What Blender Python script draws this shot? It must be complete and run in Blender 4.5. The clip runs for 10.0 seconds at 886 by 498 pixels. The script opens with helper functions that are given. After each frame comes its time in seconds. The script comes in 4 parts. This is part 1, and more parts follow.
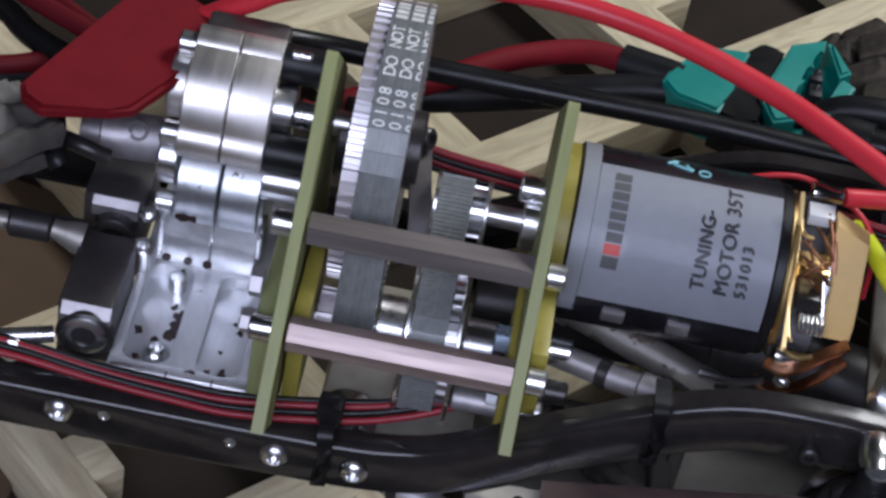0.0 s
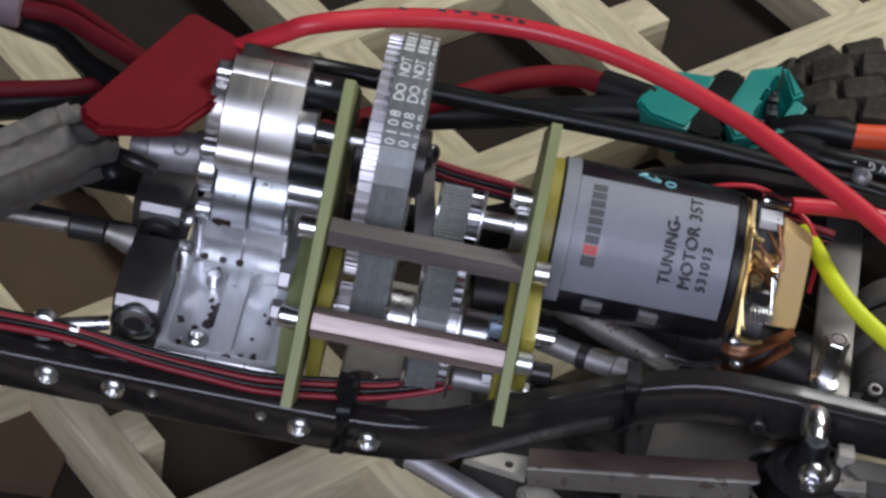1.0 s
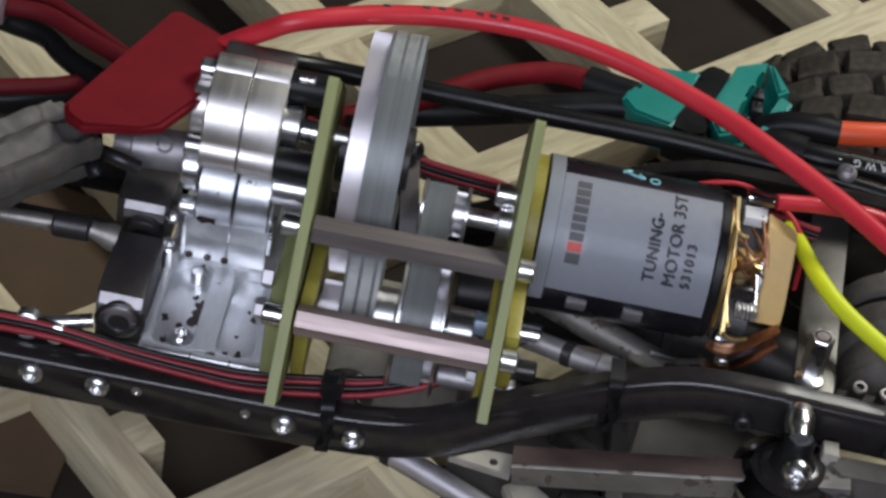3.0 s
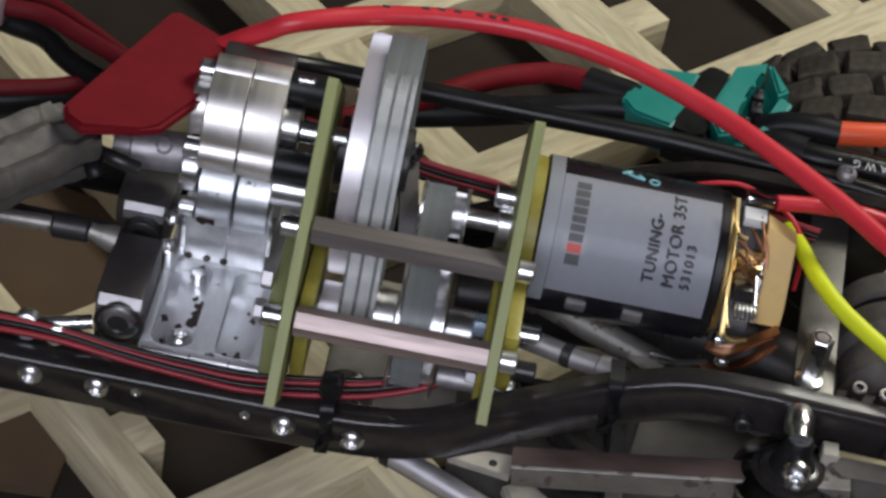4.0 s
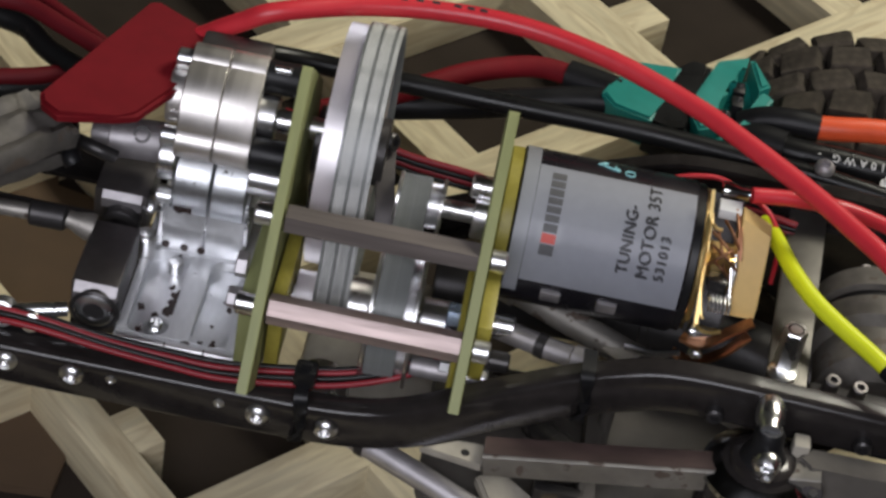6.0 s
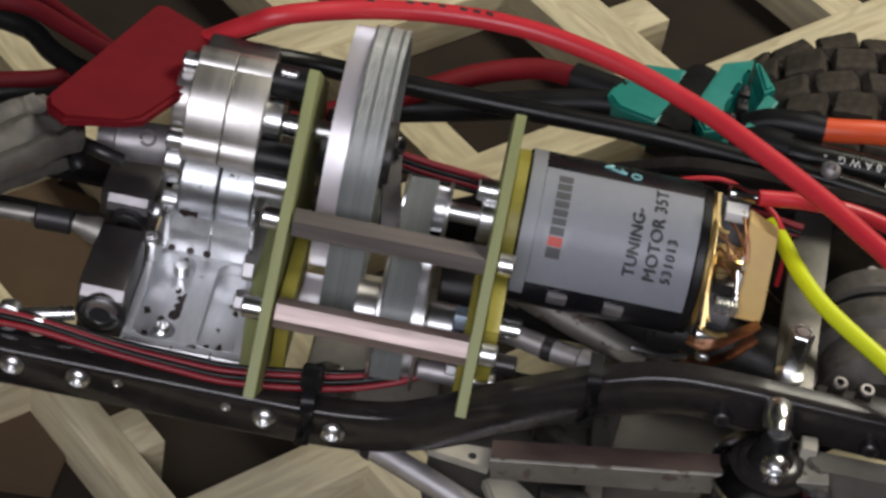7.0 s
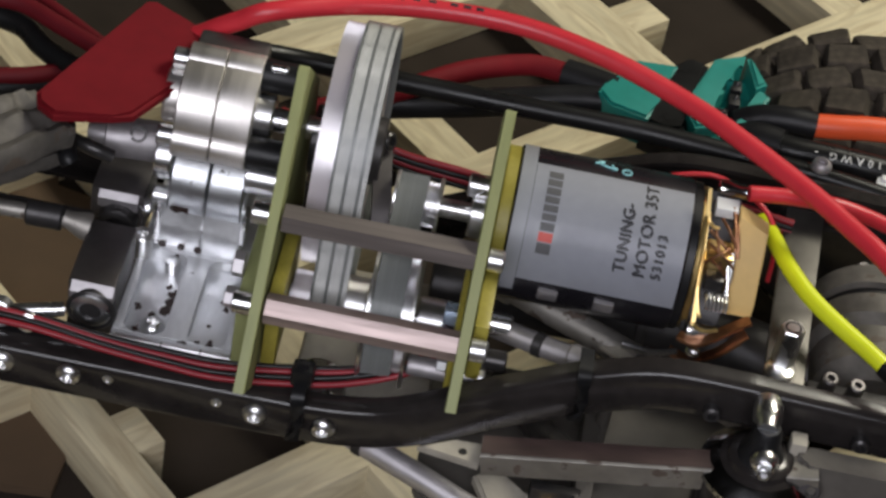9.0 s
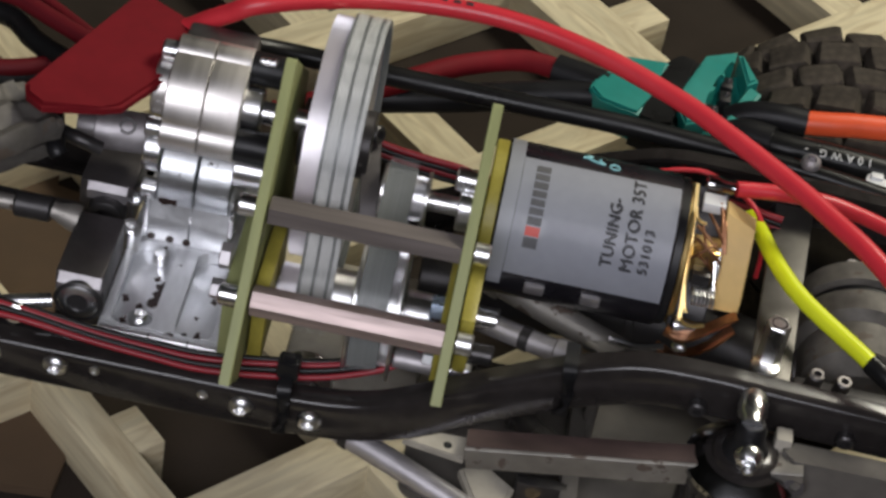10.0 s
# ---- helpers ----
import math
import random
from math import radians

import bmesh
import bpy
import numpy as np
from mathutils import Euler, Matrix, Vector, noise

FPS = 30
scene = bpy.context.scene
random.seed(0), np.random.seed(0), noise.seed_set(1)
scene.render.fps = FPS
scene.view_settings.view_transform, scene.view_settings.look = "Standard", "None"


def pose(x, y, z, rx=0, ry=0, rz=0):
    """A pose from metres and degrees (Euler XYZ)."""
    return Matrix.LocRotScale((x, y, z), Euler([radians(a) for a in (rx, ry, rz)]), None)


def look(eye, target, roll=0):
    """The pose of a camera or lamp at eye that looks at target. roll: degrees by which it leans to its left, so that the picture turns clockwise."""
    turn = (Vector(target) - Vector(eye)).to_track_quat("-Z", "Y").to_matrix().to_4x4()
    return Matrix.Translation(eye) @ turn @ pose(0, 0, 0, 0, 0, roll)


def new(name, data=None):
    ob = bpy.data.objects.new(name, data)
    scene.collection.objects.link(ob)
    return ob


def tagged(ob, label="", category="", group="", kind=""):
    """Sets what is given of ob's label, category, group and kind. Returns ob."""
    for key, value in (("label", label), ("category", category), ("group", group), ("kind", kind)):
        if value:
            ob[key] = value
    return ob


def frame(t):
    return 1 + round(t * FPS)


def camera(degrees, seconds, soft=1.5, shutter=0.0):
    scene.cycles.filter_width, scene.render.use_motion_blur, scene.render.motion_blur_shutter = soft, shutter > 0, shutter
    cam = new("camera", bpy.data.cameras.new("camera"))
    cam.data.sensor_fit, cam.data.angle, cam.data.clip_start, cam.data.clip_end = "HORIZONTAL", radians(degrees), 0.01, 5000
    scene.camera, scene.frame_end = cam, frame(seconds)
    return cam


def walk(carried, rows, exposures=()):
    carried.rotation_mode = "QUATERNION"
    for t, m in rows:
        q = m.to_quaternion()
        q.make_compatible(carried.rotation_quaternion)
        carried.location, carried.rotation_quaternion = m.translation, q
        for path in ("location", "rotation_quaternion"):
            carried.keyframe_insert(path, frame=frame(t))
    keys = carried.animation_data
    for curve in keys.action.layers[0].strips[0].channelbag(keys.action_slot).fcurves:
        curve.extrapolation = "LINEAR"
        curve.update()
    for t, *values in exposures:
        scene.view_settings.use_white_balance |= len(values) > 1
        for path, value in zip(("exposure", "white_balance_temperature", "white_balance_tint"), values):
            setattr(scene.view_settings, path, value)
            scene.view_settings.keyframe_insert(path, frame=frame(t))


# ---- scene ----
# A bench-top model truck with a belt-driven pump, about 0.2 m of it in view.
# Plan in millimetres about the middle of the belt drive: x along the truck, y across it, z up.
K = 0.001
BASE = Vector((0.0, 0.0, 0.096))
TILT, ROLL, REACH = math.radians(42.0), 11.3, 0.517

cam = camera(22.0, 10.0, soft=2.9, shutter=1.0)


def eye_pose(reach, dx=0.0, dy=0.0, roll=ROLL):
    """The camera looks down at the drive from the side of the near rail."""
    aim = BASE + Vector((dx, dy, 0))
    eye = aim + Vector((0, -math.cos(TILT), math.sin(TILT))) * reach
    return look(eye, aim, roll)


walk(cam, [
    (0.0, eye_pose(0.4470, 0.0004, 0.0)),
    (1 / 30, eye_pose(0.4470, 0.0004, 0.0)),
    (0.1, eye_pose(0.4870, 0.0002, 0.0)),
    (0.2, eye_pose(REACH)),
    (0.5, eye_pose(REACH)),
    (10.0, eye_pose(REACH)),
], exposures=[(0.0, 0.05, 5700, 17), (0.5, 0.0, 5850, 15), (1.0, 0.0, 5900, 14), (2.5, 0.0, 6000, 12), (4.5, 0.0, 6400, 11), (7.0, 0.02, 6700, 11), (10.0, 0.06, 6700, 11)])

# ---------------------------------------------------------------- light
world = bpy.data.worlds.new("room_air")
world.use_nodes = True
world.node_tree.nodes["Background"].inputs[0].default_value = (0.8, 0.85, 1.0, 1)
world.node_tree.nodes["Background"].inputs[1].default_value = 0.007
scene.world = world


def area_lamp(name, at, to, size, size_y, watts, colour):
    data = bpy.data.lights.new(name, "AREA")
    data.shape, data.size, data.size_y, data.energy, data.color = "RECTANGLE", size, size_y, watts, colour
    ob = new(name, data)
    ob.matrix_world = look(at, to)
    return ob


area_lamp("ceiling_lamp_light", (0.52, 0.50, 0.86), (0.10, 0.08, 0.08), 0.42, 0.24, 7.9, (0.985, 0.965, 0.84))
# Unseen broad source behind the camera, placed to fit the metal's highlights.
area_lamp("bench_lamp_light", (-0.04, -0.70, 0.64), (0, 0, 0.10), 0.62, 0.42, 5.0, (0.885, 0.905, 1.01))

# ---------------------------------------------------------------- materials


def material(name, colour, rough=0.5, metal=0.0, vary=0.15, grain=600.0, bump=0.0, stretch=(1, 1, 1), coat=0.0, spots=None, sheen=0.0, glow=0.0, trans=0.0, spec=0.5):
    """A surface with variation at two scales, fine relief and optional dirt spots (colour, amount)."""
    m = bpy.data.materials.new(name)
    m.use_nodes = True
    nt = m.node_tree
    bsdf = nt.nodes["Principled BSDF"]
    co = nt.nodes.new("ShaderNodeTexCoord")
    mp = nt.nodes.new("ShaderNodeMapping")
    mp.inputs["Scale"].default_value = stretch
    nt.links.new(co.outputs["Object"], mp.inputs["Vector"])
    fine = nt.nodes.new("ShaderNodeTexNoise")
    fine.inputs["Scale"].default_value, fine.inputs["Detail"].default_value = grain, 5
    wide = nt.nodes.new("ShaderNodeTexNoise")
    wide.inputs["Scale"].default_value, wide.inputs["Detail"].default_value = grain * 0.16, 3
    nt.links.new(mp.outputs[0], fine.inputs["Vector"])
    nt.links.new(mp.outputs[0], wide.inputs["Vector"])
    add = nt.nodes.new("ShaderNodeMath")
    add.operation = "ADD"
    nt.links.new(fine.outputs["Fac"], add.inputs[0])
    nt.links.new(wide.outputs["Fac"], add.inputs[1])
    ramp = nt.nodes.new("ShaderNodeMapRange")
    ramp.inputs["From Min"].default_value, ramp.inputs["From Max"].default_value = 0.6, 1.4
    ramp.inputs["To Min"].default_value, ramp.inputs["To Max"].default_value = 1 - vary, 1 + vary
    nt.links.new(add.outputs[0], ramp.inputs["Value"])
    mul = nt.nodes.new("ShaderNodeVectorMath")
    mul.operation = "SCALE"
    mul.inputs[0].default_value = colour
    nt.links.new(ramp.outputs[0], mul.inputs["Scale"])
    last = mul.outputs[0]
    if spots:
        dirt = nt.nodes.new("ShaderNodeTexNoise")
        dirt.inputs["Scale"].default_value, dirt.inputs["Detail"].default_value = 190.0, 4
        nt.links.new(co.outputs["Object"], dirt.inputs["Vector"])
        step = nt.nodes.new("ShaderNodeMapRange")
        step.inputs["From Min"].default_value, step.inputs["From Max"].default_value = spots[1], spots[1] + 0.03
        nt.links.new(dirt.outputs["Fac"], step.inputs["Value"])
        mix = nt.nodes.new("ShaderNodeMix")
        mix.data_type = "RGBA"
        nt.links.new(step.outputs[0], mix.inputs["Factor"])
        nt.links.new(last, mix.inputs["A"])
        mix.inputs["B"].default_value = (*spots[0], 1)
        last = mix.outputs["Result"]
        flip = nt.nodes.new("ShaderNodeMath")
        flip.operation, flip.inputs[0].default_value = "SUBTRACT", 1.0
        nt.links.new(step.outputs[0], flip.inputs[1])
        gain = nt.nodes.new("ShaderNodeMath")
        gain.operation, gain.inputs[1].default_value = "MULTIPLY", metal
        nt.links.new(flip.outputs[0], gain.inputs[0])
        nt.links.new(gain.outputs[0], bsdf.inputs["Metallic"])
    else:
        bsdf.inputs["Metallic"].default_value = metal
    nt.links.new(last, bsdf.inputs["Base Color"])
    rr = nt.nodes.new("ShaderNodeMapRange")
    rr.inputs["From Min"].default_value, rr.inputs["From Max"].default_value = 0.3, 0.7
    rr.inputs["To Min"].default_value, rr.inputs["To Max"].default_value = max(rough - 0.08, 0.02), min(rough + 0.1, 1)
    nt.links.new(wide.outputs["Fac"], rr.inputs["Value"])
    nt.links.new(rr.outputs[0], bsdf.inputs["Roughness"])
    bsdf.inputs["Specular IOR Level"].default_value = spec
    bsdf.inputs["Coat Weight"].default_value = coat
    bsdf.inputs["Transmission Weight"].default_value = trans
    if glow:
        bsdf.inputs["Emission Color"].default_value = (*colour, 1)
        bsdf.inputs["Emission Strength"].default_value = glow
    if bump:
        bp = nt.nodes.new("ShaderNodeBump")
        bp.inputs["Strength"].default_value, bp.inputs["Distance"].default_value = bump, 0.0004
        nt.links.new(fine.outputs["Fac"], bp.inputs["Height"])
        nt.links.new(bp.outputs[0], bsdf.inputs["Normal"])
    return m


def wood(name, light, dark, rough=0.75):
    """Planed softwood with stretched grain along the local x axis."""
    m = material(name, light, rough, 0, 0.26, 300.0, 0.3, (0.12, 1.6, 1.6))
    nt = m.node_tree
    bsdf = nt.nodes["Principled BSDF"]
    co = nt.nodes.new("ShaderNodeTexCoord")
    mp = nt.nodes.new("ShaderNodeMapping")
    mp.inputs["Scale"].default_value = (14.0, 75.0, 75.0)
    info = nt.nodes.new("ShaderNodeObjectInfo")
    nt.links.new(co.outputs["Object"], mp.inputs["Vector"])
    shift = nt.nodes.new("ShaderNodeVectorMath")
    nt.links.new(mp.outputs[0], shift.inputs[0])
    nt.links.new(info.outputs["Random"], shift.inputs[1])
    wv = nt.nodes.new("ShaderNodeTexNoise")
    wv.inputs["Scale"].default_value, wv.inputs["Detail"].default_value, wv.inputs["Distortion"].default_value = 2.6, 8, 1.6
    nt.links.new(shift.outputs[0], wv.inputs["Vector"])
    mix = nt.nodes.new("ShaderNodeMix")
    mix.data_type = "RGBA"
    mr = nt.nodes.new("ShaderNodeMapRange")
    mr.inputs["From Min"].default_value, mr.inputs["From Max"].default_value = 0.42, 0.75
    nt.links.new(wv.outputs["Fac"], mr.inputs["Value"])
    nt.links.new(mr.outputs[0], mix.inputs["Factor"])
    old = bsdf.inputs["Base Color"].links[0].from_socket
    nt.links.new(old, mix.inputs["A"])
    mix.inputs["B"].default_value = (*dark, 1)
    nt.links.new(mix.outputs["Result"], bsdf.inputs["Base Color"])
    return m


ALU = material("brushed_aluminium", (0.72, 0.72, 0.73), 0.28, 1.0, 0.06, 900, 0.12, (0.05, 1, 1))
TURNED = material("turned_aluminium", (0.78, 0.745, 0.715), 0.44, 1.0, 0.05, 900, 0.10, (1.2, 0.05, 0.05))
MILLED = material("milled_aluminium_with_oil_spots", (0.80, 0.81, 0.83), 0.44, 0.45, 0.12, 700, 0.16, (1, 0.3, 1), spots=((0.035, 0.02, 0.014), 0.70))
POCKET = material("end_milled_aluminium", (0.84, 0.85, 0.87), 0.33, 0.8, 0.12, 500, 0.25, (1, 0.4, 1))
WORNALU = material("dull_worn_aluminium", (0.42, 0.40, 0.41), 0.5, 0.8, 0.2, 400, 0.2)
PULLEY = material("satin_pulley_aluminium", (0.74, 0.71, 0.73), 0.42, 0.9, 0.06, 900, 0.08)
DUSTGREY = material("dusty_dark_alloy", (0.11, 0.10, 0.088), 0.7, 0.1, 0.35, 150, 0.2)
# Red darkened so that its colour carries the shade behind the clamp.
REDSHADE = material("shade_toned_red_lead", (0.105, 0.004, 0.008), 0.6, 0, 0.15, 250, 0.1, spec=0.25)
TANGREY = material("tan_grey_alloy", (0.40, 0.37, 0.31), 0.65, 0.1, 0.3, 160, 0.2)
# Bracket aluminium with the shade it lies in put into its grey.
SHADEBAR = material("shade_toned_bar", (0.13, 0.122, 0.11), 0.42, 0.7, 0.25, 260, 0.15)
OILDIRT = material("dried_oil", (0.03, 0.014, 0.010), 0.45, 0, 0.3, 900, 0.2)
CAST = material("cast_aluminium_spotted", (0.62, 0.64, 0.66), 0.38, 1.0, 0.08, 800, 0.2, spots=((0.03, 0.025, 0.02), 0.645))
STEEL = material("zinc_plated_steel", (0.70, 0.71, 0.72), 0.3, 1.0, 0.08, 900, 0.05)
CHROME = material("polished_steel", (0.80, 0.80, 0.80), 0.29, 1.0, 0.04, 600)
BLUEZINC = material("blue_zinc_plating", (0.50, 0.62, 0.78), 0.3, 0.8, 0.08, 700)
DARKCHROME = material("dark_polished_steel", (0.30, 0.30, 0.30), 0.16, 1.0, 0.1, 600)
DARKSTEEL = material("blackened_steel", (0.055, 0.052, 0.052), 0.36, 0.6, 0.2, 500, 0.05)
GUNMETAL = material("gunmetal_blocks", (0.13, 0.12, 0.12), 0.42, 0.8, 0.15, 500, 0.08)
BROWNBAR = material("brown_anodised_bar", (0.27, 0.235, 0.22), 0.46, 0.8, 0.28, 700, 0.2, (0.06, 1, 1))
PINKBAR = material("coppery_anodised_bar", (0.46, 0.37, 0.35), 0.52, 0.78, 0.5, 500, 0.4, (0.08, 1, 1))
G10 = material("glass_fibre_board", (0.28, 0.30, 0.13), 0.5, 0, 0.14, 700, 0.12, (1, 0.15, 0.15))
G10B = material("glass_fibre_block", (0.34, 0.29, 0.05), 0.45, 0, 0.16, 700, 0.1)
BLACKPAINT = material("satin_black_paint", (0.024, 0.021, 0.020), 0.16, 0, 0.35, 300, 0.05, spec=0.4)
BLACKPLASTIC = material("black_plastic", (0.010, 0.010, 0.011), 0.42, 0, 0.2, 500, 0.05, spec=0.32)
CANBLACK = material("black_motor_can", (0.012, 0.011, 0.014), 0.28, 0, 0.2, 400, spec=0.32)
RUBBERBLACK = material("black_cable_rubber", (0.010, 0.010, 0.010), 0.32, 0, 0.2, 500, 0.03, spec=0.28)
LABEL = material("grey_paper_label", (0.265, 0.275, 0.31), 0.5, 0, 0.07, 420, 0.03, coat=0.12)
LABELDARK = material("label_logo_panel", (0.27, 0.28, 0.31), 0.36, 0, 0.04, 500)
INK = material("black_ink", (0.025, 0.025, 0.03), 0.5, 0, 0.1, 500)
REDDISH = material("worn_red_brown_anodising", (0.085, 0.055, 0.05), 0.6, 0.2, 0.45, 300, 0.2, (0.3, 1, 1))
GREYINK = material("faded_grey_ink", (0.085, 0.085, 0.09), 0.5, 0, 0.15, 700)
REDINK = material("red_ink", (0.62, 0.08, 0.06), 0.5, 0, 0.1, 500)
CYANINK = material("pale_cyan_ink", (0.28, 0.62, 0.66), 0.5, 0, 0.1, 500)
WHITEINK = material("white_print", (0.72, 0.72, 0.70), 0.5, 0, 0.2, 900)
BELT = material("grey_belt_backing", (0.19, 0.20, 0.195), 0.36, 0.15, 0.28, 1500, 0.2, (1, 0.25, 0.25))
REDCABLE = material("red_silicone_cable", (0.64, 0.034, 0.048), 0.36, 0, 0.08, 300, 0.03)
REDDARK = material("dull_red_wire", (0.27, 0.012, 0.022), 0.42, 0, 0.12, 300, 0.03)
REDCLIP = material("red_moulded_plastic", (0.17, 0.005, 0.010), 0.72, 0, 0.15, 250, 0.1, spec=0.25)
ORANGE = material("orange_red_sleeve", (0.78, 0.10, 0.03), 0.4, 0, 0.08, 300)
YELLOW = material("fluorescent_yellow_cable", (0.72, 0.80, 0.02), 0.38, 0, 0.06, 300)
TEAL = material("teal_plastic", (0.012, 0.24, 0.20), 0.4, 0, 0.12, 300, 0.05)
TYRE = material("dusty_tyre_rubber", (0.056, 0.046, 0.036), 0.9, 0, 0.55, 420, 0.8, spec=0.25)
BRASS = material("brass", (0.80, 0.58, 0.24), 0.34, 1.0, 0.1, 600)
COPPER = material("copper_brush_lead", (0.42, 0.22, 0.13), 0.4, 1.0, 0.35, 700, 0.2)
CARD = material("tan_fibre_board", (0.74, 0.50, 0.19), 0.6, 0, 0.07, 500, 0.05)
SOLDER = material("solder", (0.6, 0.6, 0.6), 0.18, 1.0, 0.1, 300, 0.2)
CLIPJAW = material("dull_clamp_steel", (0.12, 0.11, 0.098), 0.62, 0.35, 0.45, 300, 0.15, spots=((0.09, 0.07, 0.055), 0.62))
SLEEVE = material("mauve_grey_sleeve", (0.20, 0.14, 0.16), 0.6, 0, 0.1, 300)
PINE = wood("pine_batten", (0.66, 0.58, 0.39), (0.47, 0.38, 0.24))
FLOORM = material("dark_brown_floor_sheet", (0.029, 0.022, 0.017), 0.85, 0, 0.25, 60, 0.1, spec=0.15)
CARDBOARD = material("brown_cardboard", (0.085, 0.053, 0.029), 0.8, 0, 0.12, 120, 0.1)
PLASTER = material("grey_room_plaster", (0.19, 0.185, 0.175), 0.9, 0, 0.05, 12, 0.1)
CEILING = material("white_ceiling_paint", (0.32, 0.31, 0.30), 0.9, 0, 0.04, 12)
DIRTYALU = material("dirty_aluminium", (0.36, 0.34, 0.31), 0.48, 0.75, 0.25, 260, 0.15, spots=((0.10, 0.075, 0.06), 0.60))
WHITEPART = material("white_plastic", (0.75, 0.76, 0.76), 0.4, 0, 0.05, 300)

# ---------------------------------------------------------------- mesh helpers (millimetres)
moving = []


def thing(name, at, label, category, group="", moves=True, kind=""):
    """A top-level thing: an Empty at its base, in the plan's millimetres."""
    ob = new(name)
    ob.empty_display_size = 0.01
    ob.location = BASE + Vector(at) * K
    tagged(ob, label, category, group, kind)
    if moves:
        moving.append(ob)
    return ob


def origin_of(ob):
    p = Vector(ob.location)
    while ob.parent:
        ob = ob.parent
        p += ob.location
    return p


def finish(bm, smooth=40):
    bmesh.ops.remove_doubles(bm, verts=bm.verts, dist=1e-4)
    bmesh.ops.recalc_face_normals(bm, faces=bm.faces)
    lim = math.radians(smooth)
    for f in bm.faces:
        f.smooth = True
    for e in bm.edges:
        if len(e.link_faces) == 2:
            e.smooth = e.calc_face_angle(0) < lim
    return bm


def part(name, bm, mat, parent, label="", mats=(), local=False):
    """Links a bmesh given in the plan's millimetres as one mesh object under a thing or part."""
    finish(bm)
    me = bpy.data.meshes.new(name)
    off = Vector((0, 0, 0)) if local else (origin_of(parent) - BASE) / K
    for v in bm.verts:
        v.co = (v.co - off) * K
    bm.to_mesh(me)
    bm.free()
    for m in (mat, *mats):
        me.materials.append(m)
    ob = new(name, me)
    ob.parent = parent
    if label:
        tagged(ob, label)
    return ob


def box(x0, x1, y0, y1, z0, z1, bevel=0.4, bm=None, turn=None):
    bm = bm or bmesh.new()
    made = bmesh.ops.create_cube(bm, size=1.0)["verts"]
    c = Vector(((x0 + x1) / 2, (y0 + y1) / 2, (z0 + z1) / 2))
    for v in made:
        v.co = Vector((v.co.x * (x1 - x0), v.co.y * (y1 - y0), v.co.z * (z1 - z0)))
    if bevel:
        es = list({e for v in made for e in v.link_edges})
        made = list({v for f in bmesh.ops.bevel(bm, geom=es, offset=bevel, segments=2, affect="EDGES", profile=0.6)["faces"] for v in f.verts} | {v for v in made if v.is_valid})
    m = Matrix.Translation(c) @ (turn or Matrix.Identity(4))
    for v in made:
        v.co = m @ v.co
    return bm


def frame_of(p, q):
    d = (Vector(q) - Vector(p)).normalized()
    a = d.cross(Vector((0, 0, 1)) if abs(d.z) < 0.9 else Vector((1, 0, 0))).normalized()
    return d, a, d.cross(a).normalized()


def lathe(p, q, profile, seg=24, bm=None, phase=0.0):
    """Turns a profile of (distance along p-q, radius) round the line p-q."""
    bm = bm or bmesh.new()
    d, a, b = frame_of(p, q)
    rings = []
    for s, r in profile:
        c = Vector(p) + d * s
        if r < 1e-5:
            rings.append([bm.verts.new(c)])
        else:
            rings.append([bm.verts.new(c + (a * math.cos(t) + b * math.sin(t)) * r) for t in [phase + 2 * math.pi * i / seg for i in range(seg)]])
    for r0, r1 in zip(rings, rings[1:]):
        for i in range(seg):
            j = (i + 1) % seg
            vs = [r0[i % len(r0)], r0[j % len(r0)], r1[j % len(r1)], r1[i % len(r1)]]
            vs = list(dict.fromkeys(vs))
            if len(vs) > 2:
                bm.faces.new(vs)
    return bm


def cyl(p, q, r, seg=24, bm=None, chamfer=0.3, phase=0.0):
    n = (Vector(q) - Vector(p)).length
    c = min(chamfer, r * 0.4, n * 0.4)
    return lathe(p, q, [(0, 0), (0, r - c), (c, r), (n - c, r), (n, r - c), (n, 0)], seg, bm, phase)


def smooth_path(points, per=8):
    pts = [Vector(p) for p in points]
    pts = [pts[0] * 2 - pts[1]] + pts + [pts[-1] * 2 - pts[-2]]
    out = []
    for i in range(1, len(pts) - 2):
        p0, p1, p2, p3 = pts[i - 1:i + 3]
        for k in range(per):
            t = k / per
            out.append(0.5 * (2 * p1 + (p2 - p0) * t + (2 * p0 - 5 * p1 + 4 * p2 - p3) * t * t + (3 * p1 - p0 - 3 * p2 + p3) * t ** 3))
    out.append(pts[-2])
    return out


def tube(points, r, seg=14, per=8, bm=None, shape=None):
    """Sweeps a circle, or a closed shape of (side, up) pairs, along a smooth path."""
    bm = bm or bmesh.new()
    path = smooth_path(points, per) if per else [Vector(p) for p in points]
    ring_shape = shape or [(r * math.cos(2 * math.pi * i / seg), r * math.sin(2 * math.pi * i / seg)) for i in range(seg)]
    rings = []
    up = Vector((0, 0, 1))
    for i, p in enumerate(path):
        d = (path[min(i + 1, len(path) - 1)] - path[max(i - 1, 0)]).normalized()
        side = d.cross(up)
        side = side.normalized() if side.length > 1e-4 else Vector((0, 1, 0))
        top = side.cross(d)
        rings.append([bm.verts.new(p + side * u + top * v) for u, v in ring_shape])
    n = len(ring_shape)
    for r0, r1 in zip(rings, rings[1:]):
        for i in range(n):
            bm.faces.new((r0[i], r0[(i + 1) % n], r1[(i + 1) % n], r1[i]))
    bm.faces.new(rings[0][::-1])
    bm.faces.new(rings[-1])
    return bm


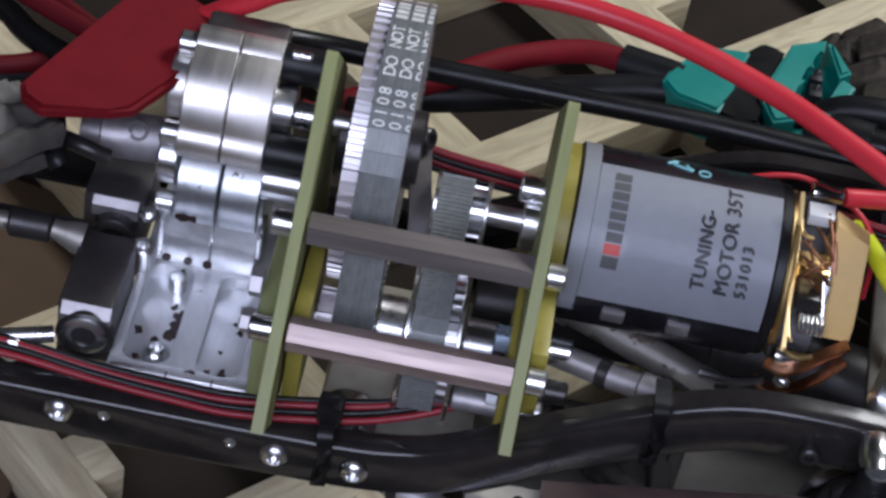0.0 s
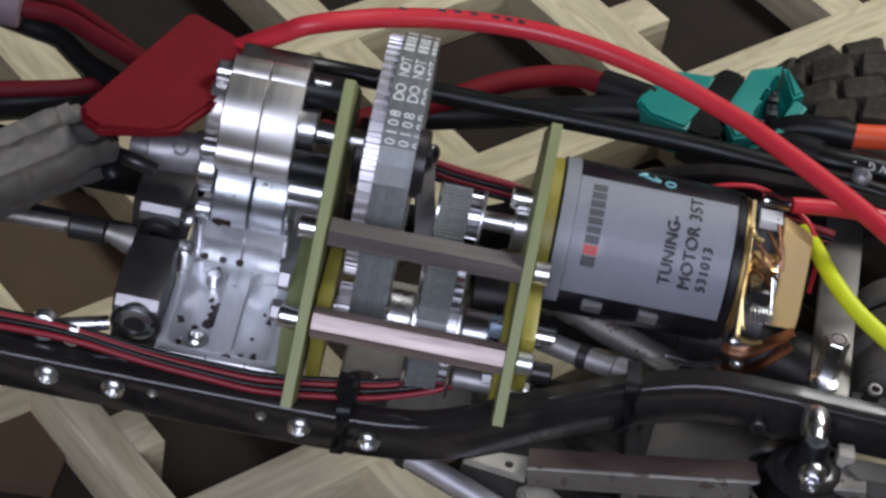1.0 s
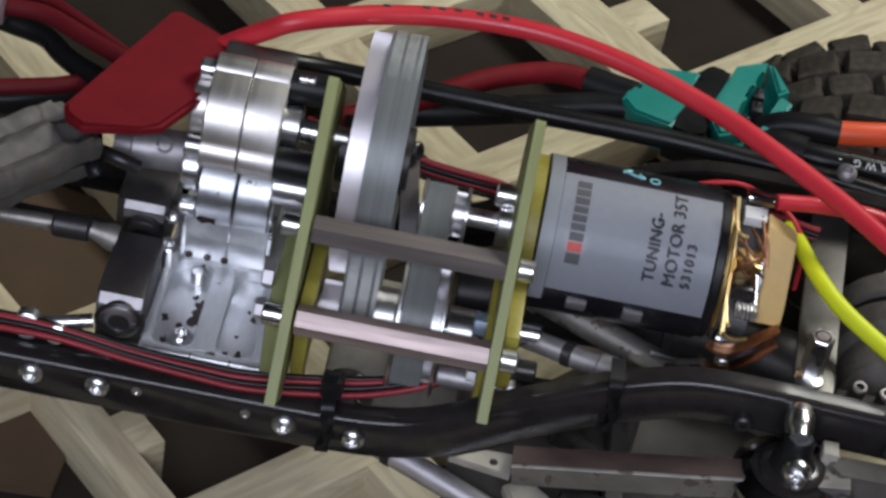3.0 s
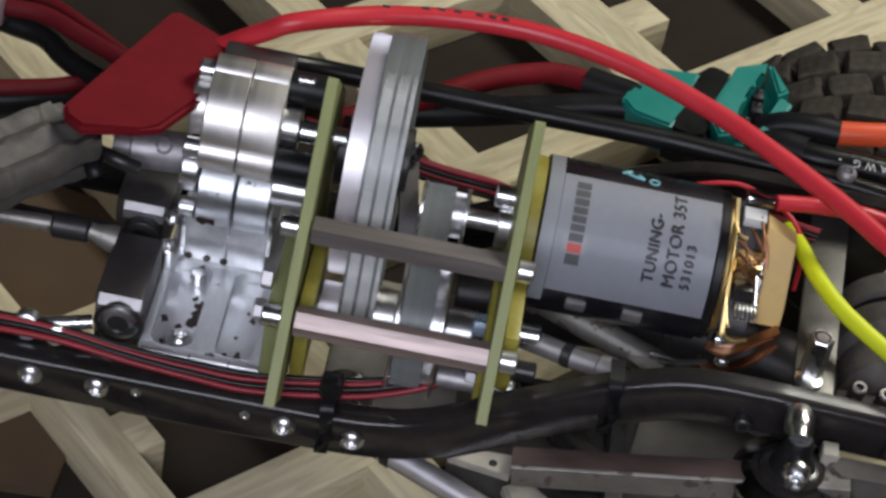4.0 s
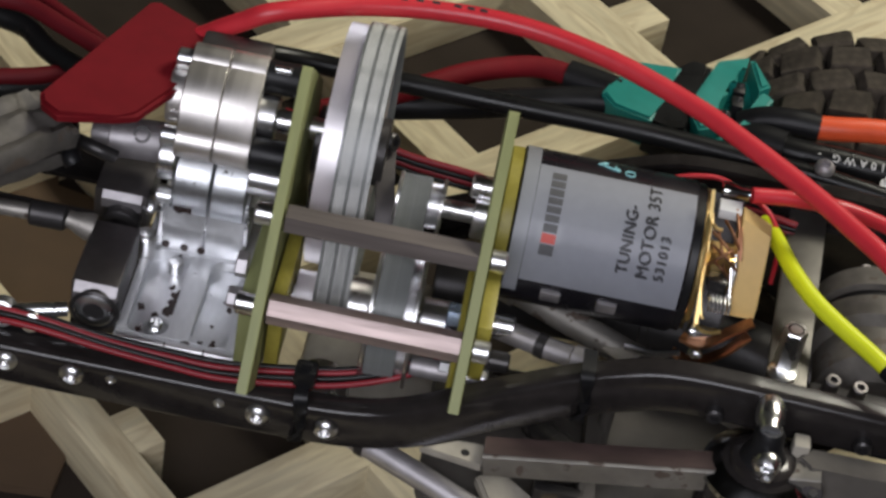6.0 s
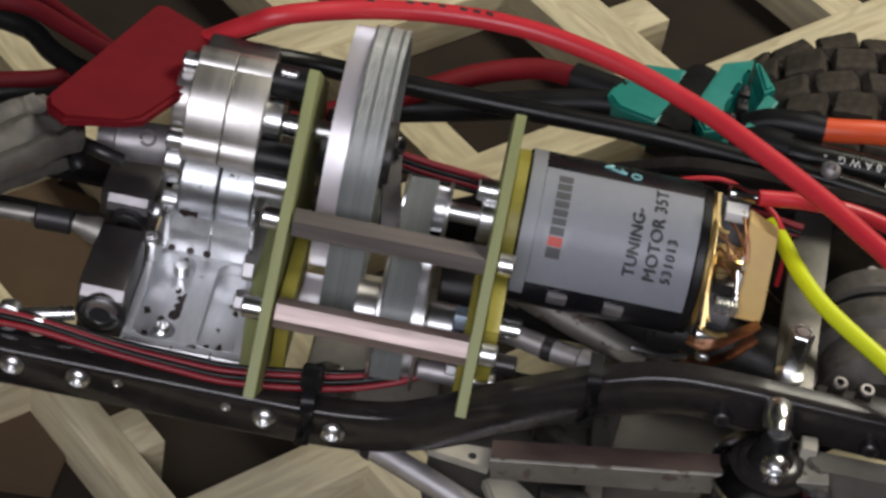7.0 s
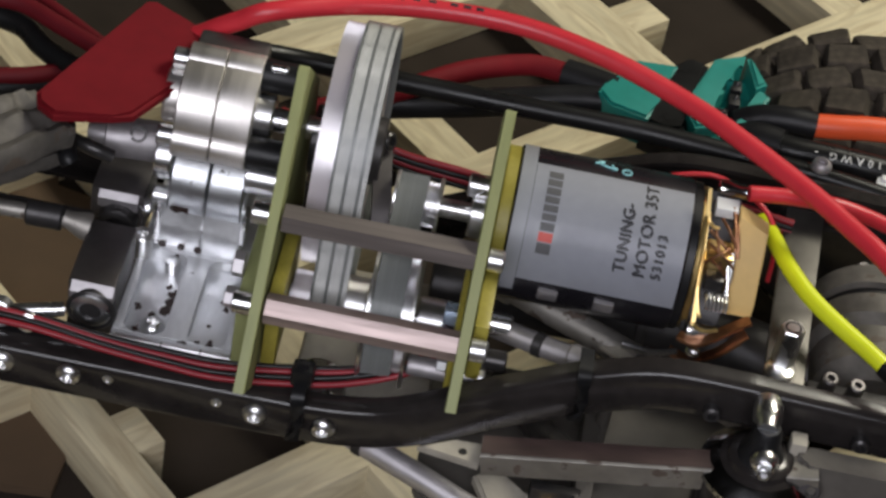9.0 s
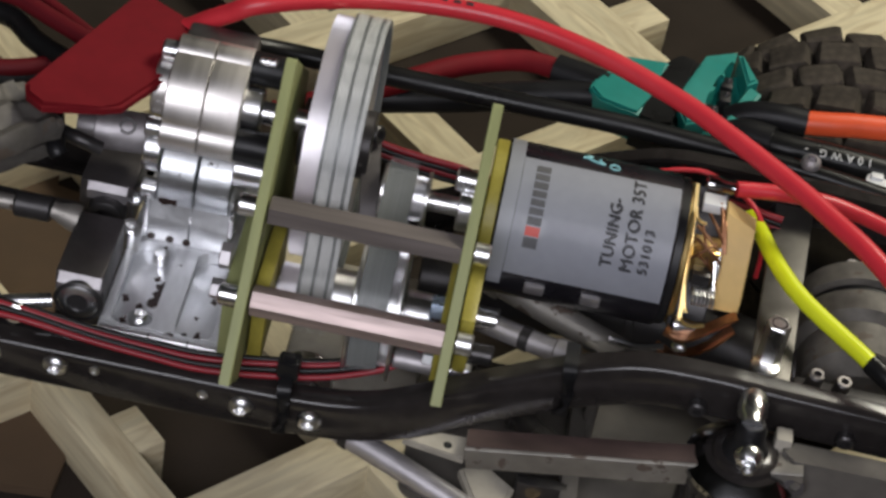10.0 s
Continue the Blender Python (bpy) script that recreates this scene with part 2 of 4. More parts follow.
def prism(poly, x0, x1, bm=None, bevel=0.0):
    """A (y, z) outline carried from x0 to x1."""
    bm = bm or bmesh.new()
    a = [bm.verts.new((x0, y, z)) for y, z in poly]
    b = [bm.verts.new((x1, y, z)) for y, z in poly]
    n = len(poly)
    fs = [bm.faces.new(a[::-1]), bm.faces.new(b)]
    for i in range(n):
        fs.append(bm.faces.new((a[i], a[(i + 1) % n], b[(i + 1) % n], b[i])))
    if bevel:
        bmesh.ops.bevel(bm, geom=[e for f in fs[:2] for e in f.edges], offset=bevel, segments=1, affect="EDGES")
    return bm


def flat_prism(poly, z0, z1, bm=None, bevel=0.0):
    """An (x, y) outline carried from z0 to z1."""
    bm = bm or bmesh.new()
    a = [bm.verts.new((x, y, z0)) for x, y in poly]
    b = [bm.verts.new((x, y, z1)) for x, y in poly]
    n = len(poly)
    fs = [bm.faces.new(a[::-1]), bm.faces.new(b)]
    for i in range(n):
        fs.append(bm.faces.new((a[i], a[(i + 1) % n], b[(i + 1) % n], b[i])))
    if bevel:
        bmesh.ops.bevel(bm, geom=list(fs[1].edges), offset=bevel, segments=2, affect="EDGES")
    return bm


def button_screw(at, way, r=2.9, h=1.7):
    """A domed socket screw that stands off a face at 'at' along 'way'."""
    p, w = Vector(at), Vector(way).normalized()
    bm = lathe(p, p + w, [(0, r), (h * 0.45, r * 0.95), (h * 0.8, r * 0.72), (h, r * 0.48), (h * 0.35, r * 0.44), (h * 0.35, 0)], 24)
    return bm


def cap_screw(at, way, r=2.4, h=4.0):
    p, w = Vector(at), Vector(way).normalized()
    return lathe(p, p + w, [(0, 0), (0, r), (h - 0.4, r), (h, r - 0.4), (h, r * 0.5), (h - 1.6, r * 0.5), (h - 1.6, 0)], 24)


def hex_nut(at, way, r=2.9, h=2.4):
    p, w = Vector(at), Vector(way).normalized()
    return lathe(p, p + w, [(0, 0), (0, r - 0.2), (0.2, r), (h - 0.2, r), (h, r - 0.3), (h, r * 0.55), (h - 0.8, r * 0.5), (h - 0.8, 0)], 6)


def text_bmesh(words, size, spacing=1.0, bold=0.0):
    """Letters of Blender's own font as flat faces, in millimetres."""
    cu = bpy.data.curves.new("letters", "FONT")
    cu.body, cu.size, cu.space_character, cu.offset, cu.resolution_u = words, size, spacing, bold, 3
    ob = new("letters", cu)
    dg = bpy.context.evaluated_depsgraph_get()
    me = bpy.data.meshes.new_from_object(ob.evaluated_get(dg))
    bm = bmesh.new()
    bm.from_mesh(me)
    bpy.data.objects.remove(ob)
    bpy.data.meshes.remove(me)
    bpy.data.curves.remove(cu)
    return bm


# ---------------------------------------------------------------- the room and the battens below the truck


def room_slab(name, x0, x1, y0, y1, z0, z1, mat):
    bm = box(x0, x1, y0, y1, z0, z1, 0)
    me = bpy.data.meshes.new(name)
    bm.to_mesh(me)
    bm.free()
    me.materials.append(mat)
    return tagged(new(name, me), kind="structure")


room_slab("floor", -2.0, 2.0, -2.0, 2.0, -0.1, 0.0, FLOORM)
room_slab("ceiling", -2.0, 2.0, -2.0, 2.0, 2.3, 2.4, CEILING)
room_slab("wall_north", -2.0, 2.0, 2.0, 2.1, 0.0, 2.3, PLASTER)
room_slab("wall_south", -2.0, 2.0, -2.1, -2.0, 0.0, 2.3, PLASTER)
room_slab("wall_east", 2.0, 2.1, -2.0, 2.0, 0.0, 2.3, PLASTER)
room_slab("wall_west", -2.1, -2.0, -2.0, 2.0, 0.0, 2.3, PLASTER)

TOP, LOW = -80.0, -96.0
trellis = thing("wooden_trellis", (0, 0, LOW), "pale pine batten trellis lying on the dark floor", "trellis", moves=False)


def batten(along, across0, across1, s0, s1, drop=0.0):
    """One squared batten; along 'a' runs up the diagonal (1, 1), along 'b' down (1, -1)."""
    w, n = across1 - across0, s1 - s0
    bm = box(-n / 2, n / 2, -w / 2, w / 2, LOW - TOP + 0.2, 0 - drop, 0.5)
    for v in bm.verts:
        v.co.y += 0.25 * noise.noise(Vector((v.co.x * 0.02, across0, v.co.y)))
    ob = part("batten", bm, PINE, trellis, local=True)
    c, m = (s0 + s1) / 2, (across0 + across1) / 2
    r = math.sqrt(0.5)
    if along == "a":
        x, y, turn = (c - m) * r, (c + m) * r, 45
    else:
        x, y, turn = (m - c) * r, (m + c) * r, -45
    ob.matrix_basis = pose(x * K, y * K, (TOP - LOW) * K, 0, 0, turn)
    return ob


for lo, hi, s0, s1 in ((8, 22, -330, 420), (76, 91, -330, 460), (152, 167, -330, 420), (41, 55, -55, -42), (115, 129, 166, 196), (-64, -49, -330, 420), (-30, -16, -330, -60)):
    batten("a", lo, hi, s0, s1, 1.0 if s1 - s0 < 60 else 0.0)
for lo, hi, s0, s1 in ((-60, -50, -200, 420), (-3, 13, -200, 420), (83, 98, -200, 420), (160, 181, -200, 420), (247, 262, -200, 420), (318, 334, -200, 420)):
    batten("b", lo, hi, s0, s1, 0.4)

card = thing("cardboard_sheet", (-180, 60, LOW), "flat brown cardboard sheet lying on the floor", "cardboard", moves=False)
part("sheet", flat_prism([(-300, -30), (-84, -14), (-80, 92), (-112, 98), (-120, 150), (-300, 150)], LOW + 0.3, LOW + 2.6, bevel=0.4), CARDBOARD, card)

# ---------------------------------------------------------------- truck frame
frame_thing = thing("truck_frame", (0, 0, -34), "black painted ladder frame of a model truck with steel screws", "truck frame")

RAIL = ((-260, -28.7), (-120, -28.7), (-60, -28.7), (-25, -28.5), (-10, -28.1), (-1, -27.0), (7, -24.8), (16, -20.2), (27, -13.0), (36, -7.8), (44, -3.2), (52.6, 0.6), (60, 3.2), (67, 4.2), (79, 4.2), (92, 3.6), (160, 1.0), (260, -1))


def rail(name, y, inward):
    """A folded channel, open towards the other rail, that kicks up over the axle."""
    h, w, t = 5.7, 5.2, 1.3
    o = [(0, -h + 0.9), (-0.3, -h + 0.3), (-0.9, -h), (-w, -h), (-w, -h + t), (-t, -h + t), (-t, h - t), (-w, h - t), (-w, h), (-2.2, h), (-1.2, h - 0.22), (-0.5, h - 0.65), (-0.15, h - 1.3), (0, h - 2.2)]
    shape = [(u if inward > 0 else -u, v) for u, v in o]
    return part(name, tube([(x, y, z) for x, z in RAIL], 1, per=6, shape=shape), BLACKPAINT, frame_thing)


# Added black strip that keeps the gap between wires and rail dark.
part("inner_tray", box(-160, -58, -33.4, -27, -26, -23.4, 0.4), BLACKPLASTIC, frame_thing, "black strip added to darken the gap beside the rail")
near_rail = rail("frame_rail", -36.5, 1)
far_rail = rail("frame_rail", 40, -1)
for x, z in ((-81.1, -27.0), (-66.0, -27.1), (-23.6, -27.7), (-8.1, -27.9), (-118, -27.2), (-133, -27.2)):
    part("frame_screw", button_screw((x, -36.6, z), (0, -1, 0)), CHROME, near_rail, "domed socket screw")
for x, z in ((-57.1, -26.4), (-32.5, -26.8)):
    part("rivet", lathe((x, -36.6, z), (x, -37.6, z), [(0, 1.25), (0.3, 1.1), (0.5, 0.5), (0.3, 0.3), (0.3, 0)], 16), STEEL, near_rail)
for x, z in ((73.6, 2.0), (106, 1.6)):
    part("frame_bolt", cap_screw((x, -36.6, z), (0, -1, 0), 1.9, 2.4), DARKSTEEL, near_rail, "blackened bolt")

# skid plate with milled pockets under the pump
plate = thing("pump_base_plate", (-46, -10, -27), "milled aluminium base plate with oil spots and pockets", "base plate")


def stadium(x0, x1, y0, y1, r=3.2, n=6):
    pts = []
    for cx, cy, a in ((x1 - r, y1 - r, 0), (x0 + r, y1 - r, 90), (x0 + r, y0 + r, 180), (x1 - r, y0 + r, 270)):
        pts += [(cx + r * math.cos(math.radians(a + 90 * k / n)), cy + r * math.sin(math.radians(a + 90 * k / n))) for k in range(n + 1)]
    return pts


PF, PD = -25.9, -22.6
part("pocket_floor", box(-59.2, -29.0, -29.4, 29.8, -31, PF, 0.2), POCKET, plate)
part("deck", box(-59.5, -28.8, 4.2, 30, PF, PD, 0.4), MILLED, plate)
part("deck", box(-59.5, -28.8, -29.6, -24.0, PF, PD, 0.4), MILLED, plate)
for x0, x1 in ((-59.5, -57.4), (-48.0, -42.6), (-33.8, -28.8)):
    part("rib", box(x0, x1, -23.98, 4.18, PF, PD - 0.02, 0.4), MILLED, plate)
for x0, x1 in ((-57.4, -48.0), (-42.6, -33.8)):
    for cx, sx in ((x0, 1), (x1, -1)):
        for cy, sy in ((-24.0, 1), (4.2, -1)):
            arc = [(cx + sx * (3 - 3 * math.sin(math.radians(a))), cy + sy * (3 - 3 * math.cos(math.radians(a)))) for a in range(0, 91, 15)]
            part("fillet", flat_prism([(cx, cy)] + arc, PF, PD - 0.04), MILLED, plate)
part("edge_strip", prism([(-31.4, -27.4), (-31.4, -26.6), (-27.3, -21.8), (-26.2, -21.8), (-26.2, -27.4)], -58.6, -29.4, bevel=0.2), ALU, plate, "bright machined edge")
for x in (-47.5, -38.5):
    part("edge_joint", box(x - 0.15, x + 0.15, -28.6, -26.4, -24, -21.7, 0), DARKSTEEL, plate, "dark joint")
part("plate_screw", button_screw((-51.2, -18.6, PF), (0, 0, 1), 2.9, 2.2), CHROME, plate)
part("plate_pin", cyl((-51.2, 1.2, PF), (-51.2, 1.2, -22.6), 1.9), CHROME, plate)
part("plate_screw", cap_screw((-59.0, 2.4, -23.5), (0, 0, 1), 2.6, 6.5), CHROME, plate)
smear = random.Random(11)
for x, y, r in ((-48.9, -10, 1.9), (-48.8, -6.6, 1.3), (-52.4, -14.2, 1.0), (-49.6, -13.0, 1.4), (-56.2, -12.6, 1.0), (-37.6, -20.4, 1.2), (-40.4, -20.8, 1.0), (-36.2, -8.2, 0.8), (-39.0, -14.6, 0.6), (-37.6, -6.0, 0.5), (-50.3, -4.6, 0.8), (-55.0, -20.0, 0.9)):
    poly = []
    for k in range(11):
        a, q = 2 * math.pi * k / 11, r * smear.uniform(0.45, 1.25)
        poly.append((min(max(x + q * math.cos(a), -57 if x < -45 else -42), -48.2 if x < -45 else -34.2), y + 1.3 * q * math.sin(a)))
    part("oil_smear", flat_prism(poly, PF, PF + 0.06), OILDIRT, plate, "dried brown oil")

# bearing blocks and links in front of the plate
blocks = thing("pivot_block", (-66, -12, -27), "dark gunmetal pivot block with a bright lower edge", "pivot block", "pivot blocks")
part("block", box(-70.4, -59.6, -22.4, -1.4, -27, -12.0, 0.8), GUNMETAL, blocks)
part("bright_edge", prism([(-24.2, -16), (-24.2, -13.8), (-22.3, -12.0), (-22.3, -16)], -69.6, -59.6, bevel=0.15), WORNALU, blocks, "bright machined edge")
part("bore_ring", lathe((-64.4, -22, -18), (-64.4, -27, -18), [(0, 4.6), (3, 4.6), (3.4, 4.0), (3.4, 2.6), (1, 2.4), (1, 0)], 24), STEEL, blocks)
part("cheek", cyl((-64.4, -22.3, -18.6), (-64.4, -25.0, -18.6), 5.8, 32, chamfer=0.6), DARKSTEEL, blocks, "blackened cheek")
blocks_two = thing("pivot_block", (-68, 15, -27), "dark gunmetal pivot block with a bright lower edge", "pivot block", "pivot blocks")
part("block", box(-73.2, -60.4, 9.0, 24.4, -26, -12.0, 0.8), GUNMETAL, blocks_two)
part("bright_edge", prism([(7.6, -16), (7.6, -13.4), (9.1, -12.0), (9.1, -16)], -71.2, -61.6, bevel=0.15), WORNALU, blocks_two, "bright machined edge")
part("bore_ring", lathe((-66, 9, -19), (-66, 3, -19), [(0, 4.6), (4, 4.6), (4.4, 4.0), (4.4, 2.6), (1, 2.4), (1, 0)], 24), DARKSTEEL, blocks_two)
part("block_screw", cap_screw((-60.4, 12, -16), (0.2, -1, 0.4), 2.0, 3.0), STEEL, blocks_two)

link = thing("steering_link", (-90, -1, -15), "steel steering link with a blackened sleeve", "link rod")
part("rod", cyl((-190, -8, -12), (-85, -3.6, -12), 1.9), DIRTYALU, link)
part("sleeve", cyl((-85, -3.6, -12), (-76.4, -3.4, -12), 3.1, chamfer=0.5), DARKSTEEL, link)
part("rod_tip", lathe((-76.4, -3.4, -12), (-66, -3.6, -14), [(0, 0), (0, 2.2), (1.5, 2.2), (5, 3.3), (6.4, 3.3), (6.4, 0)], 20), DIRTYALU, link)
part("cover_plate", box(-95, -70.5, -2.2, 0.6, -13.6, -11.4, 0.4), DARKSTEEL, link, "blackened guard strip")

rod_end = thing("rod_end", (-80, -28, -22), "small steel ball rod end beside the frame rail", "rod end")
part("eye", lathe((-84, -27.5, -20), (-84, -31.5, -19), [(0, 2.1), (0, 3.3), (3.2, 3.3), (3.6, 2.6), (3.6, 1.6), (1, 1.4), (1, 0)], 20), STEEL, rod_end)
part("shank", tube([(-83, -29, -19.5), (-77, -28, -18.5), (-70, -26, -18)], 1.7), STEEL, rod_end)
part("ball", lathe((-77, -29.4, -20), (-77, -33, -18.5), [(0, 0), (0, 2), (1.2, 2.6), (2.6, 2.2), (3.4, 0)], 16), CHROME, rod_end)

# ---------------------------------------------------------------- gear pump
pump = thing("gear_pump", (-48, 16, -24), "turned aluminium gear pump with bolted round sections", "pump")
CY, CZ, CR = 16.0, 13.2, 12.4
part("foot", prism([(3.8, -20.4), (3.8, -14.0), (6.4, -10.9), (6.4, -7.6), (8, -6.4), (26, -6.4), (26, -22.4), (5.0, -22.4), (5.0, -20.4)], -55.6, -45.75, bevel=0.25), POCKET, pump, "bright milled foot")
part("foot", prism([(3.8, -20.4), (3.8, -14.0), (6.4, -10.9), (6.4, -7.6), (8, -6.4), (26, -6.4), (26, -22.4), (5.0, -22.4), (5.0, -20.4)], -45.55, -36.4, bevel=0.25), POCKET, pump, "bright milled foot")
part("foot_rim", box(-36.5, -35.4, 2.9, 9, -15.5, -8.2, 0.4), ALU, pump)
part("foot_rim", box(-56.7, -55.5, 2.9, 9, -20.4, -7.4, 0.4), ALU, pump)
for x in (-54.4, -50.0, -46.0):
    part("foot_hole", cyl((x, 3.9, -20.2), (x, 3.3, -20.2), 0.9, 12, chamfer=0.1), OILDIRT, pump, "dark drain hole")
part("oil_smear", flat_prism([(-53.6, 4.6), (-52.0, 3.6), (-50.6, 4.4), (-49.2, 3.9), (-49.4, 5.3), (-51.2, 6.0), (-53.0, 5.8)], -9.9, -8.6), OILDIRT, pump, "dried brown oil")
LOBES = ((19.2, 22.8, 4.3), (5.8, 10.9, 4.3))
for x0, x1 in ((-54.4, -45.7), (-45.5, -37.2)):
    bm = cyl((x0, CY, CZ), (x1, CY, CZ), CR, 64, chamfer=0.25)
    for y, z, r in LOBES:
        cyl((x0 + 0.05, y, z), (x1 - 0.05, y, z), r, 40, bm, chamfer=0.2)
    part("body_section", bm, TURNED, pump)
    part("body_section", cyl((x0 + 0.4, 13.5, -5.5), (x1, 13.5, -5.5), 9.6, 48, chamfer=0.25), CAST, pump, "oil-spotted lower section")
part("lug", box(-54.0, -37.4, 20.5, 30, 14, 24.2, 1.2), GUNMETAL, pump, "dark rear lug")
part("end_cover", cyl((-58.4, 16.2, 14.6), (-54.3, 16.2, 14.6), 6.6, 48, chamfer=0.4), TURNED, pump)
part("end_cover", cyl((-58.4, 10.5, 1.0), (-54.3, 10.5, 1.0), 5.6, 48, chamfer=0.4), ALU, pump)
for (y, z, r) in (*LOBES, (6.0, -7.5, 2.2), (24, 14, 3)):
    part("cover_bolt", cap_screw((-54.4, y, z), (-1, 0, 0), 2.5, 3.6), STEEL, pump)
part("outlet_boss", cyl((-37.4, 13.6, 15.6), (-33.2, 13.6, 15.6), 5.2, 32), ALU, pump)
part("shaft_sleeve", cyl((-33.2, 13.4, 15.2), (-22, 13.4, 15.2), 2.7, 24), CHROME, pump)
part("spacer", cyl((-37.4, 9.6, 0.6), (-28.6, 9.6, 0.6), 4.2, 24), ALU, pump)
for y, z, r in LOBES:
    part("black_bush", cyl((-37.4, y, z), (-28.6, y, z), 3.9, 24), BLACKPLASTIC, pump, "black rubber bush")
part("bush_screw", cyl((-35.6, 17.6, 26.4), (-31.6, 17.6, 26.4), 1.0, 16), STEEL, pump)
part("inlet_barrel", lathe((-76, 16.4, -2), (-58, 18, -2), [(0, 0), (0, 3.6), (4, 3.8), (4.4, 4.9), (17, 4.9), (17.6, 4.3), (17.6, 0)], 32), WORNALU, pump)
part("barrel_port", lathe((-64, 15.2, 1.4), (-64, 13.5, 3.0), [(0, 1.0), (0, 2.1), (1.0, 2.1), (1.0, 1.3), (0.3, 1.2), (0.3, 0)], 20), DARKSTEEL, pump, "dark port ring")

# ---------------------------------------------------------------- belt drive
drive = thing("belt_drive", (-4, -10, -24), "belt reduction drive between two yellow-green fibreglass plates", "belt drive")
EDGE_A = [(-48.6, -9.9), (-1.6, 42.3), (0.0, 42.7), (26.9, 19.0), (27.4, 17.6), (27.4, -22), (-30, -22), (-34.0, -22.4)]
EDGE_B = [(-45.3, -6.2), (-2.0, 41.9), (-0.4, 42.3), (25.4, 19.4), (25.9, 17.6), (25.9, -11), (-30, -11), (-38.4, -11.6)]
plate_a = part("side_plate", prism(EDGE_A, -27.7, -25.3, bevel=0.15), G10, drive)
plate_b = part("side_plate", prism(EDGE_B, 17.6, 20.0, bevel=0.15), G10, drive)
part("bearing_block", box(-24.8, -21.6, -29, -4, -21, 2, 0.5), G10B, drive, "thick fibreglass bearing block")
part("bearing_block", box(-31.4, -27.4, -30, 0, -20, 1, 0.5), G10, drive, "thin fibreglass backing plate")
part("bearing_block", box(16.2, 17.6, -31, -8, -17.5, 2.0, 0.4), G10B, drive, "thick fibreglass bearing block")
part("bearing_block", box(20.4, 23.6, -28, 0, -16.5, 4.0, 0.5), G10B, drive, "thick fibreglass bearing block")
part("mount_disc", cyl((20.4, 8, 4.5), (23.4, 8, 4.5), 17.0, 64), G10B, drive, "fibreglass motor spacer")


def standoff(y, z, x0, x1, mat, r, turn=16):
    p = part("standoff", cyl((x0, y, z), (x1, y, z), r, 6, chamfer=0.25, phase=math.radians(turn)), mat, drive)
    return p


bar = standoff(-20.0, 16.6, -24.8, 17.9, BROWNBAR, 3.5)
part("standoff_screw", cap_screw((-27.4, -20.0, 16.6), (-1, 0, 0), 2.5, 4.2), CHROME, bar)
part("standoff_screw", cap_screw((20.4, -20.0, 16.6), (1, 0, 0), 2.5, 3.4), CHROME, bar)
bar = standoff(-32.6, 1.3, -24.8, 17.9, PINKBAR, 3.4, 44)
part("standoff_screw", cap_screw((-27.4, -32.6, 1.3), (-1, 0, 0), 2.5, 4.6), CHROME, bar)
part("standoff_screw", cap_screw((20.4, -32.6, 1.3), (1, 0, 0), 2.5, 3.6), CHROME, bar)
bar = part("standoff", cyl((7.5, -26, -13.5), (17.6, -26, -13.5), 2.3, 16), WORNALU, drive, "short dull spacer")
part("standoff_screw", cap_screw((20.4, -26, -13.5), (1, 0, 0), 2.5, 4.6), CHROME, bar)
part("standoff_screw", cap_screw((17.6, 9.4, 11.4), (-1, 0, 0), 2.7, 4.6), CHROME, drive)
part("plate_screw", cap_screw((23.6, -13.7, -7.8), (1, 0, 0), 2.7, 5.2), CHROME, drive)
part("plate_screw", cap_screw((23.6, -22.7, -10.3), (1, 0, 0), 2.4, 5.5), DARKSTEEL, drive)
part("plate_nut", hex_nut((-31.4, -22, 2.6), (-1, 0, 0), 3.0, 2.6), PULLEY, drive)
part("plate_nut", hex_nut((-31.4, -31, 1.0), (-1, 0, 0), 2.4, 2.6), PULLEY, drive)
part("plate_nut", hex_nut((16.4, -18.9, -3.1), (-1, 0, 0), 3.1, 3.0), BLUEZINC, drive)
part("plate_nut", hex_nut((16.2, -26.3, -11.2), (-1, 0, 0), 1.9, 2.4), STEEL, drive)

BIG, MID, MOTOR = (16.0, 10.0), (-14.5, -10.5), (8.0, 4.2)
R_BIG, R_SMALL, R_MID, R_PIN = 28.0, 6.0, 14.0, 5.2


def toothed(name, at, x0, x1, r, teeth, mat, flange=0.0):
    """A toothed belt pulley on the axis through 'at', its mesh about its own middle."""
    bm = bmesh.new()
    ring = []
    for i in range(teeth):
        for off, rr in ((-0.34, r - 1.0), (-0.22, r), (0.22, r), (0.34, r - 1.0)):
            t = 2 * math.pi * (i + off) / teeth
            ring.append((rr * math.cos(t), rr * math.sin(t)))
    prism(ring, x0, x1, bm)
    m = part(name, bm, mat, drive, local=True)
    m.location = (BASE + Vector((0, *at)) * K) - drive.location
    if flange:
        for x in (x0 - 0.9, x1):
            lathe_bm = cyl((x, 0, 0), (x + 0.9, 0, 0), flange, 40, chamfer=0.2)
            part("flange", lathe_bm, CHROME, m, local=True)
    return m


big_pulley = toothed("large_pulley", BIG, -21.0, -10.2, R_BIG, 70, PULLEY)
part("hub", cyl((-24.0, 0, 0), (-7.4, 0, 0), 8, 24), DARKSTEEL, big_pulley, local=True)
part("set_screw", cap_screw((-18, 0, 8), (0, 0, 1), 1.2, 2), STEEL, big_pulley, local=True)
mid_shaft = toothed("small_pulley", MID, -21.0, -9.8, R_SMALL, 15, PULLEY)
part("roller", cyl((-9.5, 0, 0), (-3.9, 0, 0), 7.0, 32, chamfer=0.4), CHROME, mid_shaft, local=True)
part("shaft_collar", cyl((7.6, 0, 0), (14.4, 0, 0), 5.6, 24), ALU, mid_shaft, local=True)
